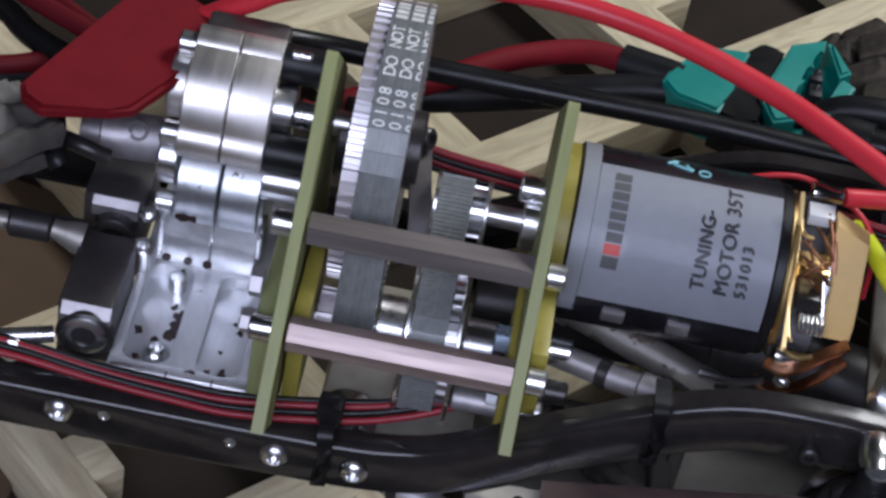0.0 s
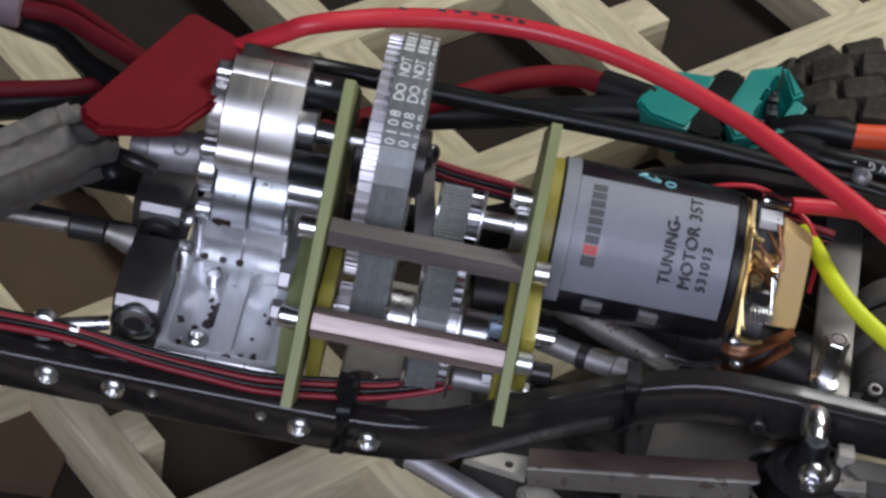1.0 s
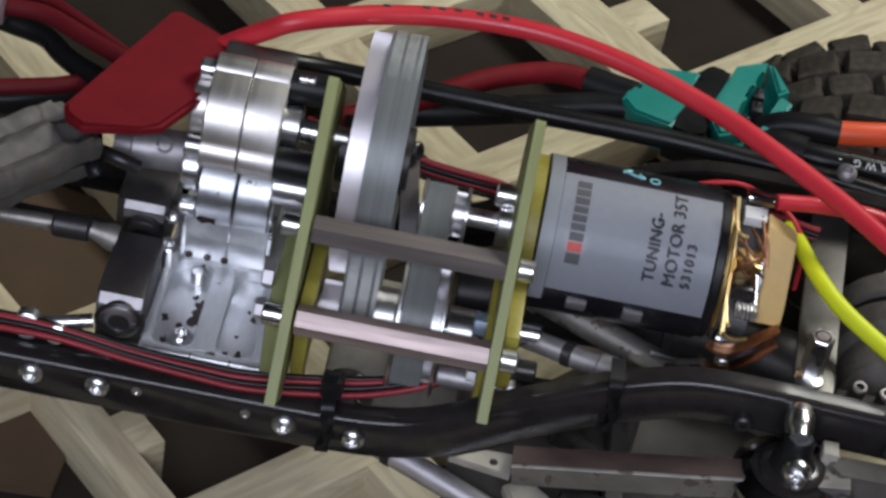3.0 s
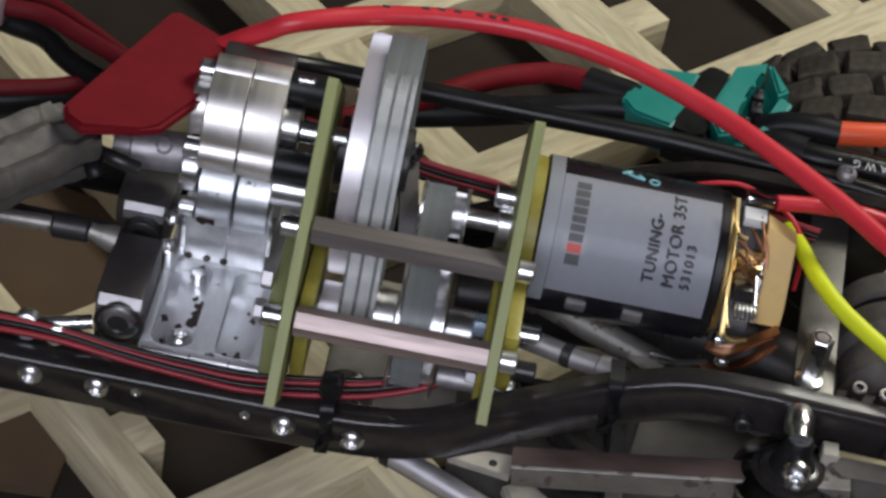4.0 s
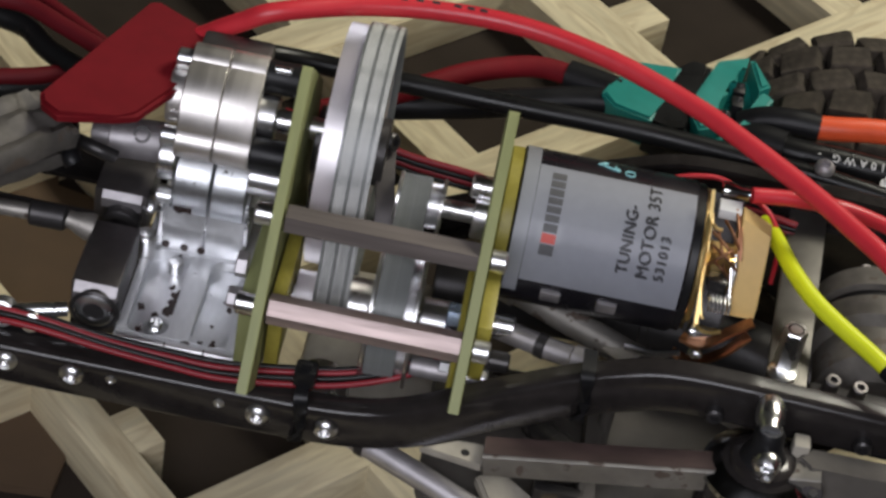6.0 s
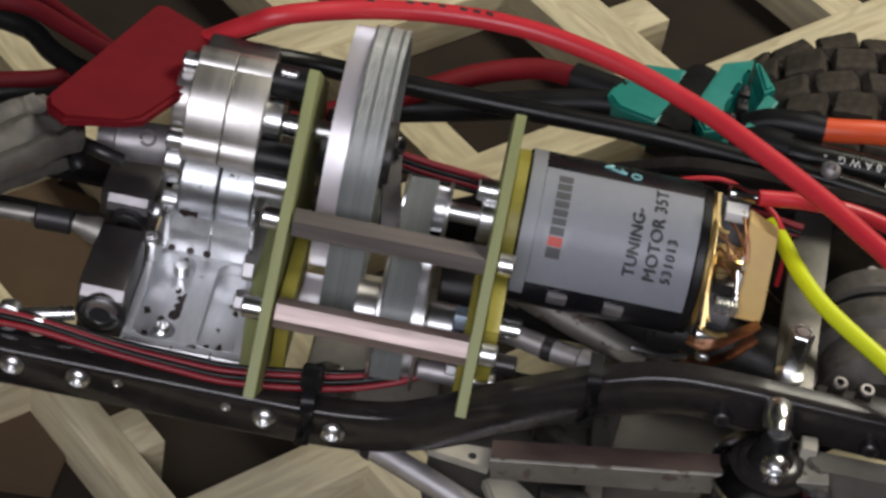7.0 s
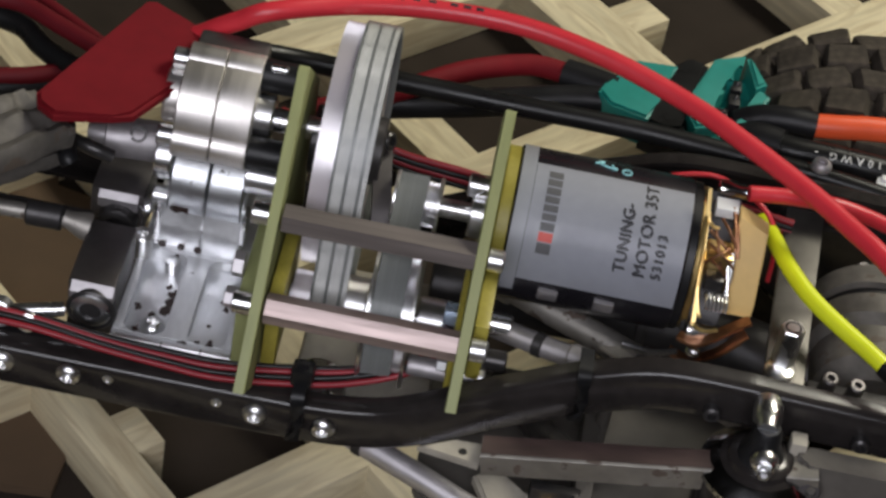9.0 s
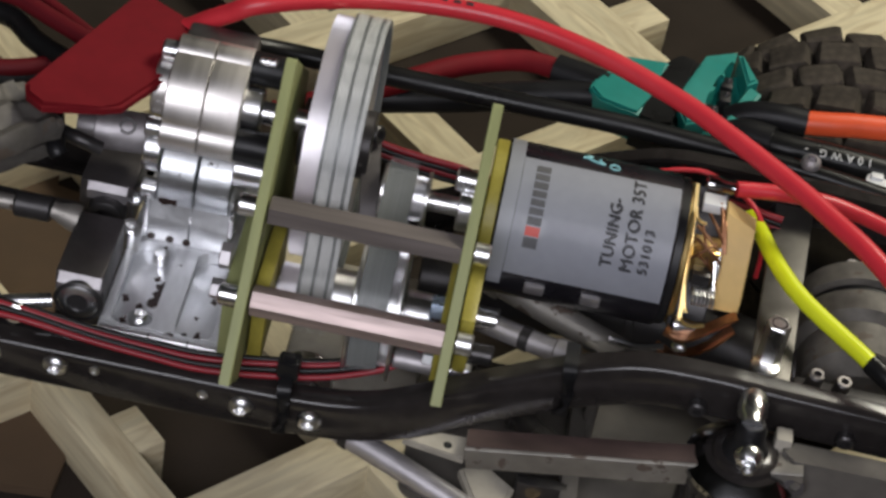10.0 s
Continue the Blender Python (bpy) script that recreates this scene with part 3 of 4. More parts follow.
part("shaft", cyl((-25, 0, 0), (18, 0, 0), 2.5, 20), CHROME, mid_shaft, local=True)
mid_pulley = toothed("middle_pulley", MID, -2.8, 6.2, R_MID, 35, ALU, flange=R_MID + 2.0)
pinion = toothed("motor_pulley", MOTOR, -2.4, 6.8, R_PIN, 13, ALU, flange=R_PIN + 1.4)
part("shaft", cyl((7, 0, 0), (19, 0, 0), 2.2, 20), CHROME, pinion, local=True)
part("boss", cyl((14.6, 8, 4.2), (17.9, 8, 4.2), 5.6, 32), ALU, drive)
part("bearing_strap", tube([(-8, 20, 9), (-7, 12, 8), (-5.4, 4, 4), (-4.4, -2, -2)], 1, shape=[(-2.2, -1), (2.2, -1), (2.2, 1), (-2.2, 1)]), GUNMETAL, drive, "dark angled strap")
part("strap_bolt", cap_screw((-8.6, 18, 12), (1, -0.5, 0.4), 2.2, 3.2), DARKSTEEL, drive)

# ---------------------------------------------------------------- electric motor
motor = thing("electric_motor", (47, 8, -14), "black electric motor with a grey printed label and brass brush gear", "electric motor")
MY, MZ, MR = 8.0, 4.6, 17.6
AIM = math.atan2(0.669, -0.743)


def on_can(x, deg, lift=0.0):
    """A point on the can: deg above the line towards the bench's near side."""
    t = AIM - math.radians(deg)
    return Vector((x, MY + (MR + lift) * math.cos(t), MZ + (MR + lift) * math.sin(t)))


can = part("can", lathe((23.0, MY, MZ), (70, MY, MZ), [(0, 0), (0, 15.6), (0.4, MR - 0.4), (0.8, MR), (39.7, MR), (40.3, MR - 0.4), (40.3, 0)], 72), CANBLACK, motor)


def wrap(x0, x1, d0, d1, lift, n=36, bm=None, thick=0.06):
    bm = bm or bmesh.new()
    rows = []
    for i in range(n + 1):
        d = d0 + (d1 - d0) * i / n
        rows.append([bm.verts.new(on_can(x, d, h)) for x, h in ((x0, 0), (x0, lift), (x1, lift), (x1, 0))])
    for a, b in zip(rows, rows[1:]):
        for k in range(3):
            bm.faces.new((a[k], a[k + 1], b[k + 1], b[k]))
    return bm


sheet = part("label_sheet", wrap(27.2, 62.8, -45, 50, 0.10), LABEL, motor, "grey paper label")
part("clear_band", wrap(23.9, 27.1, -60, 100, 0.05), LABELDARK, motor, "grey label end")
part("logo_panel", wrap(29.2, 34.4, -26, 2, 0.16, 14), LABELDARK, motor, "darker logo patch")


def can_text(words, x, deg, size, mat, spacing=1.0, bold=0.0):
    """Letters that run up round the can, their feet towards the brush end."""
    bm = text_bmesh(words, size, spacing, bold)
    again = bmesh.ops.duplicate(bm, geom=list(bm.verts) + list(bm.edges) + list(bm.faces))["geom"] if bold else []
    second = {v for v in again if isinstance(v, bmesh.types.BMVert)}
    for v in bm.verts:
        k = 1 if v in second else 0
        v.co = on_can(x - v.co.y - 0.26 * k, deg + math.degrees((v.co.x + 0.34 * k) / MR), 0.17 + 0.012 * k)
    return part("lettering", bm, mat, sheet)


can_text("TUNING-", 50.4, -23.5, 3.75, INK, 1.02, 0.001)
can_text("MOTOR 35T", 55.0, -24.5, 3.9, INK, 1.04, 0.001)
can_text("531013", 58.5, -24, 3.0, INK, 1.16, 0.02)
# maker's mark as plain bars
for k, (d0, d1) in enumerate(((-24, -16), (-15, -8), (-7, -1), (0.5, 5.5), (7, 12), (13.5, 18.5), (20, 25.5), (27, 32.5), (34, 40))):
    mk = REDINK if k == 1 else GREYINK
    part("mark_bar", wrap(30.2, 33.4, d0 + 3, d1 + 3, 0.2, 4), mk, sheet)
squiggle = [(40 + 5 * i / 12 + 1.2 * math.sin(i * 0.9), 66 + 5 * math.sin(i * 0.55)) for i in range(13)]
part("squiggle", tube([on_can(x, d, 0.15) for x, d in squiggle], 0.28, 8, 3), CYANINK, can)
part("dot_mark", tube([on_can(47.3 + 1.1 * math.cos(t), 60 + 3.6 * math.sin(t), 0.15) for t in [i * 0.63 for i in range(11)]], 0.2, 6, 2), CYANINK, can)
for x, d in ((35.0, -57), (47.8, -57)):
    p = on_can(x, d, -0.6)
    w = on_can(x, d, 1) - on_can(x, d, 0)
    part("can_tab", box(p.x - 2.3, p.x + 2.3, p.y - 1.5, p.y + 1.5, p.z - 1.7, p.z + 1.7, 0.5, turn=Matrix.Rotation(AIM - math.radians(d) , 4, "X")), PULLEY, motor, "bright steel tab")
before_end = set(motor.children)
part("end_ring", cyl((67.0, MY, MZ), (69.2, MY, MZ), MR - 0.6, 64, chamfer=0.3), BLACKPLASTIC, motor)
bell = part("brush_plate", lathe((69.2, MY, MZ), (71, MY, MZ), [(0, 0), (0, 16.2), (1.2, 16.2), (1.2, 14.8), (0.6, 14.5), (0.6, 0)], 48), BRASS, motor, "brass brush plate")
card_bm = prism([(8.0, 23.0), (4.0, 22.8), (-8.2, 8.0), (-8.6, 4.6), (10, 8)], 77.2, 84.2, bevel=0.25)
for v in card_bm.verts:
    if v.co.z > 15:
        v.co.y -= (v.co.x - 76.4) * 0.25
        v.co.z -= (v.co.x - 76.4) * 0.34
part("end_card", card_bm, CARD, motor, "tan fibre end card")
part("card_base", prism([(14, 20), (-4, 4.5), (-8, -4), (10, -10), (22, 4)], 69.8, 78, bevel=0.25), DARKSTEEL, motor)
for x, y, z, r in ((72.0, 13.4, 21.6, 2.2), (70.4, -10.4, -0.6, 2.4)):
    part("terminal", lathe((x, y, z), (x + 7, y + 0.6, z - 0.4), [(0, 0), (0.3, r * 0.9), (2, r), (4.4, r * 0.75), (6.4, r * 0.8), (6.9, 0)], 14), SOLDER, motor, "soldered terminal")
part("nut_block", box(71.8, 77.0, 5.6, 9.8, 19.6, 22.2, 0.4), WHITEPART, motor, "white terminal block")
spring = [(73.0 + 0.44 * i / 4, -10.2 + 1.9 * math.cos(i * math.pi / 4), 8.8 + 1.9 * math.sin(i * math.pi / 4)) for i in range(48)]
part("spring", tube(spring, 0.34, 6, 1), CHROME, motor, "coiled brush spring")
for a, b in (((71, -1, 21), (77.4, -4, 16.6)), ((71.4, -3, 19), (77.8, -5.4, 15)), ((71, -5.4, 15), (76, -3.5, 19)), ((72, -5, 16.4), (76.6, -6.4, 13)), ((73.4, 2, 22.4), (77.5, -2.2, 18.4)), ((75.8, 7, 22), (77.8, -3.5, 16.5)), ((76.6, 7, 21.6), (78.4, -3.0, 16.0)), ((72.4, 0.5, 20), (75.2, -6.0, 14))):
    part("brush_lead", tube([a, ((a[0] + b[0]) / 2, (a[1] + b[1]) / 2 - 1.2, (a[2] + b[2]) / 2 + 1.2), b], 0.36, 8), COPPER, motor, "copper brush lead")
part("brush_holder", box(71.2, 77.2, -5.4, 0.5, 11.5, 17.6, 0.6), BRASS, motor, "brass brush holder")
part("brush_hood", box(72.0, 76.2, -8.8, -5.0, 10.4, 13.6, 0.4), DARKSTEEL, motor)
part("brush_frame", tube([(69.3, 6.0, 27.0), (70.0, 1.2, 22.0), (70.8, -7, 13), (71.4, -14.6, 4.6)], 1, shape=[(-0.42, -0.3), (0.42, -0.3), (0.42, 0.3), (-0.42, 0.3)], per=6), BRASS, motor, "folded brass frame edge")
part("brush_frame", tube([(71.2, -14.0, 5.0), (72.6, -15.0, 4.4), (74.6, -15.2, 4.2), (77.0, -14.6, 4.6)], 0.5, 8), BRASS, motor, "folded brass frame edge")
for pts in (((70.2, 2.4, 23.4), (70.6, 0.9, 22.0), (71.6, 0.2, 21.2), (73.0, 0.1, 21.0)), ((71.2, -10.0, 9.8), (70.9, -4.5, 16.0), (71.4, -3.2, 17.3), (73.6, -2.9, 17.6), (75.0, -3.4, 17.2)), ((70.8, -9.0, 11), (71.9, -12.2, 7.2), (72.6, -13.2, 6.0))):
    part("hood_wire", tube(pts, 0.42, 8), BRASS, motor, "bent brass clip")
part("spring_arm", tube([(76.3, -4.1, 16.4), (77.0, -7, 13.2), (77.6, -9.9, 10.0)], 0.4, 8), CHROME, motor, "straight spring arm")
part("hood_wire", tube([(77.0, -3.5, 18.0), (77.6, -6.2, 13.5), (76.8, -9.4, 9.6)], 0.45, 8), CHROME, motor, "bent steel clip")
part("plate_lip", tube([(69.8, 2.5, 22.8), (69.8, -4.5, 17.6), (69.8, -9.6, 10), (69.8, -10.8, 3)], 0.6, 8), BRASS, motor, "brass lip")
part("brush_tab", tube([(69.5, -11.5, -2.0), (74, -13.0, -1.6), (80, -11, 2.2), (84.2, -9.6, 4.8)], 1, shape=[(-1.3, -0.4), (1.3, -0.4), (1.3, 0.4), (-1.3, 0.4)]), COPPER, motor, "bent copper tab")
part("brush_tab", tube([(68, -13, -5.5), (73, -14.4, -6), (79, -13.6, -2.5), (84, -11, 2.0)], 1, shape=[(-1.2, -0.4), (1.2, -0.4), (1.2, 0.4), (-1.2, 0.4)]), COPPER, motor, "bent copper tab")
part("solder_blob", lathe((72, -13.0, -4.2), (75, -15.0, -3.6), [(0, 0), (0.4, 1.4), (1.8, 1.6), (3.2, 0.8), (3.6, 0)], 12), SOLDER, motor)
part("lug_wire", tube([(58, -12, -8), (64, -14, -6.5), (70, -13.6, -5.0)], 0.9, 8), SOLDER, motor)
for ob in set(motor.children) - before_end:
    ob.location.x -= 3.9 * K

# ---------------------------------------------------------------- cables, clamp and connector
clamp = thing("red_clamp", (-70, 15, -2), "red plastic crocodile clamp with dull steel jaws", "clamp")
handle = [(-84.8, 0.8), (-83.6, -2.6), (-79.2, -5.6), (-66.5, -2.2), (-62.6, -0.4), (-55.0, 14.0), (-53.6, 22), (-53.8, 33.6), (-57, 36.6), (-66.8, 41.8), (-69.4, 41.2)]
part("handle", flat_prism(handle, 18.0, 20.4, bevel=0.9), REDCLIP, clamp, "red moulded handle")
JAW = [(-9, -3.5), (9, -3.5), (9.4, 0.5), (8.2, 2.6), (6.0, 2.2), (4.4, 0.9), (2.6, 2.6), (0, 3.4), (-2.6, 2.6), (-4.4, 0.9), (-6.0, 2.4), (-8.2, 2.8), (-9.4, 0.5)]


def jaw(points, scale, label):
    """A folded jaw, ridged along its length, with a rounded and battered tip."""
    bm = tube(points, 1, per=10, shape=[(u * scale, v * scale) for u, v in JAW])
    tip = Vector(points[0])
    for v in bm.verts:
        d = (v.co - tip).length
        if d < 9 * scale:
            v.co += (tip - v.co) * 0.30 * max(0.0, 1 - d / (9 * scale)) + Vector((0, 0, -1.0))
        v.co += Vector((0.5, 0.5, 0.7)) * noise.noise(v.co * 0.22)
    return part("jaw", bm, CLIPJAW, clamp, label)


jaw([(-81.5, 3.5, 12.5), (-85, -0.5, 13), (-91, -7.5, 13), (-103, -20, 12), (-125, -42, 8)], 0.95, "dull folded steel jaw")
jaw([(-80.5, 4.0, 3), (-84, 0.5, 3.6), (-91, -7, 3.6), (-104, -20, 2), (-125, -40, -2)], 0.55, "dull folded lower jaw")
part("jaw_pin", cyl((-84, 4.4, 5), (-80, 2.4, 12), 1.4, 16), STEEL, clamp)
part("jaw_teeth", tube([(-79.5, 7.5, 8), (-78.0, 3, 5), (-76.6, -1.5, 5), (-75.6, -2.4, 4)], 2.2), BLACKPLASTIC, clamp, "blackened hinge spring")
part("hinge_bar", tube([(-80, 8, 3), (-73, 5.5, 3), (-68, 6, 1)], 1.7), DARKSTEEL, clamp, "dark hinge bar")

cable = thing("red_power_cable", (20, 45, 26), "thick glossy red power cable arching over the drive", "cable")
part("cable_run", tube([(-57.0, 34.0, 17.6), (-54.4, 33.6, 19.6), (-51, 33.2, 22.4), (-46, 32.9, 26.0), (-38.8, 33.6, 30), (-21.6, 41.9, 30), (-2.1, 46.7, 30), (18.1, 47.0, 30), (38.8, 41.2, 30), (59.2, 30.2, 30), (72.6, 20.0, 30), (85.5, 9.0, 30), (94.6, 0.1, 30), (108, -14, 29), (130, -40, 22), (155, -76, 5)], 2.35, 20), REDCABLE, cable)
for x, y in ((-20, 43.3), (-11, 45.6), (-7.4, 46.3), (-3.6, 46.8), (1.5, 47.2), (4.6, 47.4), (7.6, 47.5)):
    part("print_mark", box(x - 0.9, x + 0.9, y - 0.9, y + 0.1, 31.9, 32.38, 0.1), INK, cable)

black_cable = thing("black_power_cable", (30, 52, 3), "black power cable running along the truck", "cable")
part("cable_run", tube([(-50, 40, 12), (-33, 48.6, 6), (-7.9, 49.3, 5), (22.7, 49.1, 5), (50.5, 49.1, 5), (78.4, 47, 5), (101.7, 44.5, 5), (150, 38, 2)], 2.6, 18), RUBBERBLACK, black_cable)

dull_red = thing("dull_red_wire", (15, 85, -8), "dull red wire with black heat-shrink end", "wire")
part("wire_run", tube([(-30, 46, -8), (-7, 61, -6), (7.5, 72, -5), (22.9, 79.5, -5), (34.9, 78, -5), (43, 75, -4)], 2.8, 16), REDCLIP, dull_red)
part("heat_shrink", tube([(31.5, 78.5, -5), (39, 76, -4.4), (45, 74, -4)], 4.2, 16), BLACKPLASTIC, dull_red, "black heat-shrink sleeve")
part("black_twin", tube([(-20, 58, -12), (10, 66, -10), (34, 70, -6), (46, 70, -4)], 3.8, 16), BLACKPLASTIC, dull_red, "black twin wire")

plug = thing("teal_connector", (66, 82, -4), "teal plastic power connector pair wrapped with black tape", "connector")


def teal(name, poly, z0, z1, label=""):
    return part(name, flat_prism(poly, z0, z1, bevel=0.7), TEAL, plug, label)


teal("housing", [(40.3, 68.6), (41.6, 72.6), (48.6, 84.2), (59.4, 85.2), (56, 70), (53.2, 61.4), (43.5, 64.2)], -9, 0)
socket = teal("housing", [(61.6, 68.2), (68.4, 89.2), (76.4, 93.4), (75.8, 88.6), (73.0, 86.0), (73.6, 82.2), (70.8, 80.8), (71.6, 77.2), (68.6, 71.4), (69.6, 62), (64.8, 59.6)], -9, 1.6, "teal socket shell")
teal("socket_floor", [(64.8, 60.2), (68.6, 71), (73, 86), (77.6, 93.8), (83.0, 80.0), (77.8, 64.4)], -9, -5.6)
teal("key_rail", [(76.9, 93.8), (78.2, 93.8), (82.4, 84.2), (79.6, 81.6)], -7.6, 0.6, "teal side wall")
teal("key_rail", [(80.6, 83.2), (83.6, 80.6), (79.4, 71.4), (77.0, 64.6), (74.4, 65.0), (77.2, 73.4)], -7.6, -0.6, "teal side wall")
# Blocks and pins coloured black to give the slot its shaded inside.
for x, y in ((74.6, 82.6), (74.4, 76.8), (71.4, 70.0)):
    part("contact", box(x - 1.5, x + 1.5, y - 2.2, y + 2.2, -5.7, -0.8, 0.5), BLACKPLASTIC, plug, "black block standing for the slot's dark inside")
    part("contact_pin", cyl((x, y, -1.2), (x + 0.6, y + 0.8, -0.2), 0.7, 12), DARKSTEEL, plug, "pin darkened like the slot")
part("tape_wrap", flat_prism([(52.0, 60.6), (55.4, 72), (58.6, 86.4), (62, 90.6), (67.4, 89.2), (62.0, 70), (63.0, 60.0), (58, 58.2)], -9.6, -0.2, bevel=1.4), RUBBERBLACK, plug, "black tape")

orange = thing("orange_sleeved_wire", (110, 82, -4), "orange-red wire with black heat-shrink sleeve", "wire")
part("heat_shrink", tube([(76, 71.4, -4), (81.3, 71.4, -1), (88, 70.6, 0.6), (95, 70.0, 1)], 3.6, 16), BLACKPLASTIC, orange, "black heat-shrink sleeve")
part("wire_run", tube([(94, 70.1, 1), (101, 70.8, 1.6), (109, 72.2, 2), (125, 74, 2), (160, 76, 0)], 3.1, 16), ORANGE, orange)

printed = thing("printed_black_cable", (105, 66, -6), "black cable with small white printing", "cable")
part("heat_shrink", tube([(74, 63, -5), (80, 63.4, -2), (87, 61.4, -1)], 4.6, 16), BLACKPLASTIC, printed, "black heat-shrink sleeve")
part("cable_run", tube([(84, 62.4, -1.6), (90, 60.6, -1), (102, 60.4, -1), (125, 59.5, -2), (170, 56, -5)], 3.9, 18), RUBBERBLACK, printed)
bm = text_bmesh("10AWG -", 2.7, 1.75, 0.02)
for v in bm.verts:
    t = math.radians(126 + math.degrees((v.co.y - 0.95) / 3.9))
    v.co = Vector((111.5 - v.co.x, 60.3 + 4.05 * math.cos(t), -1.1 + 4.05 * math.sin(t)))
part("print_mark", bm, WHITEINK, printed, "white printed wire gauge")

white_plug = thing("white_plug", (113, 47, 4), "small white plastic plug at the end of a lead", "plug")
part("shell", box(108.6, 118, 42.6, 48.4, 1.0, 6.0, 0.7, turn=Matrix.Rotation(math.radians(-12), 4, "Z")), WHITEPART, white_plug)
part("latch", box(110.0, 113, 47.0, 49.0, 4.5, 6.8, 0.3), WHITEPART, white_plug)

yellow = thing("yellow_cable", (90, 4, 5), "fluorescent yellow cable ending in a black sleeve", "cable")
part("cable_run", tube([(82, 26, 4), (83.6, 17, 8), (88.6, 5.0, 8.5), (95, -4, 8), (107.5, -15.4, 7), (111, -18.4, 6.4)], 2.0, 16), YELLOW, yellow)
part("sleeve", tube([(110, -17.5, 6.5), (116, -22.4, 5.4), (130, -31, 0)], 2.4, 16), RUBBERBLACK, yellow, "black sleeve")

motor_lead = thing("motor_lead", (95, 8, 16), "short bright red motor lead soldered to the terminal", "wire")
part("lead_run", tube([(75.2, 14.2, 21), (80, 15.2, 21), (86, 16.0, 21), (98, 17, 20), (114, 18, 15)], 1.85, 16), REDCABLE, motor_lead)
part("thin_lead", tube([(58, 27, 11), (64.4, 28.5, 12), (70.8, 28.6, 12), (79.7, 22.1, 12), (83.6, 19.0, 9), (85.4, 17.5, 3), (86, 17, -6)], 0.6, 10), REDCABLE, motor_lead)

servo_leads = thing("servo_leads", (-40, -33, -20), "thin red and black wires along the frame rail", "wires")
for k, (dy, dz, m) in enumerate(((0.0, 0.0, REDDARK), (1.3, 0.5, RUBBERBLACK), (2.5, 0.8, REDDARK), (3.6, 1.0, RUBBERBLACK))):
    pts = [(-190, -33, -19.5), (-120, -33, -19.2), (-90, -33, -18.6), (-76, -33.2, -18.8), (-60, -33.6, -20.6), (-45, -34, -21.2), (-33, -34, -21.4), (-16, -32, -20.4), (-4, -30, -19), (8, -27, -15.5), (15, -22, -12), (24, -14, -10)]
    part("wire_run", tube([(x, y + dy, z + dz + 0.35 * math.sin(x * 0.07 + k)) for x, y, z in pts], 0.72, 10, 6), m, servo_leads)

far_leads = thing("sensor_leads", (8, 34, 2), "thin red and black wires behind the motor", "wires")
for k, (dz, m) in enumerate(((0, REDDARK), (-1.6, RUBBERBLACK), (-3.0, REDDARK), (-4.6, RUBBERBLACK))):
    part("wire_run", tube([(-34, 36, 0 + dz), (-14, 31, 0.6 + dz), (-1, 30, -1.2 + dz), (12.8, 30, -2.6 + dz), (22, 30.5, -4.5 + dz), (48, 33, -2 + dz), (70, 33, 2 + dz), (90, 30, 2 + dz)], 0.85, 10), m, far_leads)

back_leads = thing("wire_bundle", (-110, 60, 0), "shade-toned red and black leads behind the clamp", "wires")
for pts, m, r in (
        (((-138.6, 57.9, 2.0), (-123.5, 54.6, 2.0), (-112.0, 53.8, 2.0), (-102.1, 53.5, 2.0), (-90.9, 47.9, 2.0), (-77.4, 40.9, 2.0)), REDSHADE, 2.2),
        (((-122.5, 71.3, 0.0), (-111.9, 63.9, 0.0), (-102.5, 60.9, 0.0), (-92.5, 54.8, 0.0), (-79.9, 46.1, 0.0)), REDSHADE, 1.9),
        (((-136.4, 59.9, -4.0), (-121.5, 57.7, -4.0), (-110.9, 55.2, -4.0), (-101.6, 52.4, -4.0), (-94.2, 45.5, -4.0), (-83.8, 39.8, -4.0)), RUBBERBLACK, 2.8),
        (((-130.2, 21.8, -6.0), (-118.4, 27.8, -6.0), (-111.2, 31.3, -6.0), (-102.4, 34.5, -6.0), (-93.6, 38.1, -6.0), (-84.1, 44.6, -6.0)), REDSHADE, 2.2),
        (((-130.2, 21.4, -10.0), (-118.3, 27.4, -10.0), (-111.2, 31.4, -10.0), (-102.5, 35.1, -10.0), (-92.6, 40.1, -10.0), (-82.7, 45.6, -10.0)), RUBBERBLACK, 4.4),
        ):
    part("wire_run", tube(pts, r, 14), m, back_leads)
part("collar", cyl((-125.7, 52.5, 3.0), (-111.9, 52.4, 3.0), 5.0, 20), SLEEVE, back_leads, "mauve grey sleeve")

for bx, bz, tall in ((-14.6, -26.2, 1), (45.4, -2.2, 0)):
    tie = thing("cable_tie", (bx, -33, bz - 8), "black nylon cable tie round the frame rail", "cable tie", "cable ties")
    part("band", tube([(bx + (0.6 if u < -37.5 else 0), u, bz + v) for u, v in ((-29, 6.8), (-33, 7.3), (-37.2, 6.6), (-38.0, 0), (-37.4, -6.4), (-32, -6.8))], 1, shape=[(-1.5, -0.5), (1.5, -0.5), (1.5, 0.5), (-1.5, 0.5)], per=4), BLACKPLASTIC, tie)
    if tall:
        part("lock_head", box(bx - 2.5, bx + 2.5, -34.6, -30.0, bz + 7.2, bz + 12.0, 0.9), BLACKPLASTIC, tie)
        part("tail", box(bx - 1.3, bx + 1.3, -33.3, -32.2, bz + 11.8, bz + 13.6, 0.3), BLACKPLASTIC, tie)

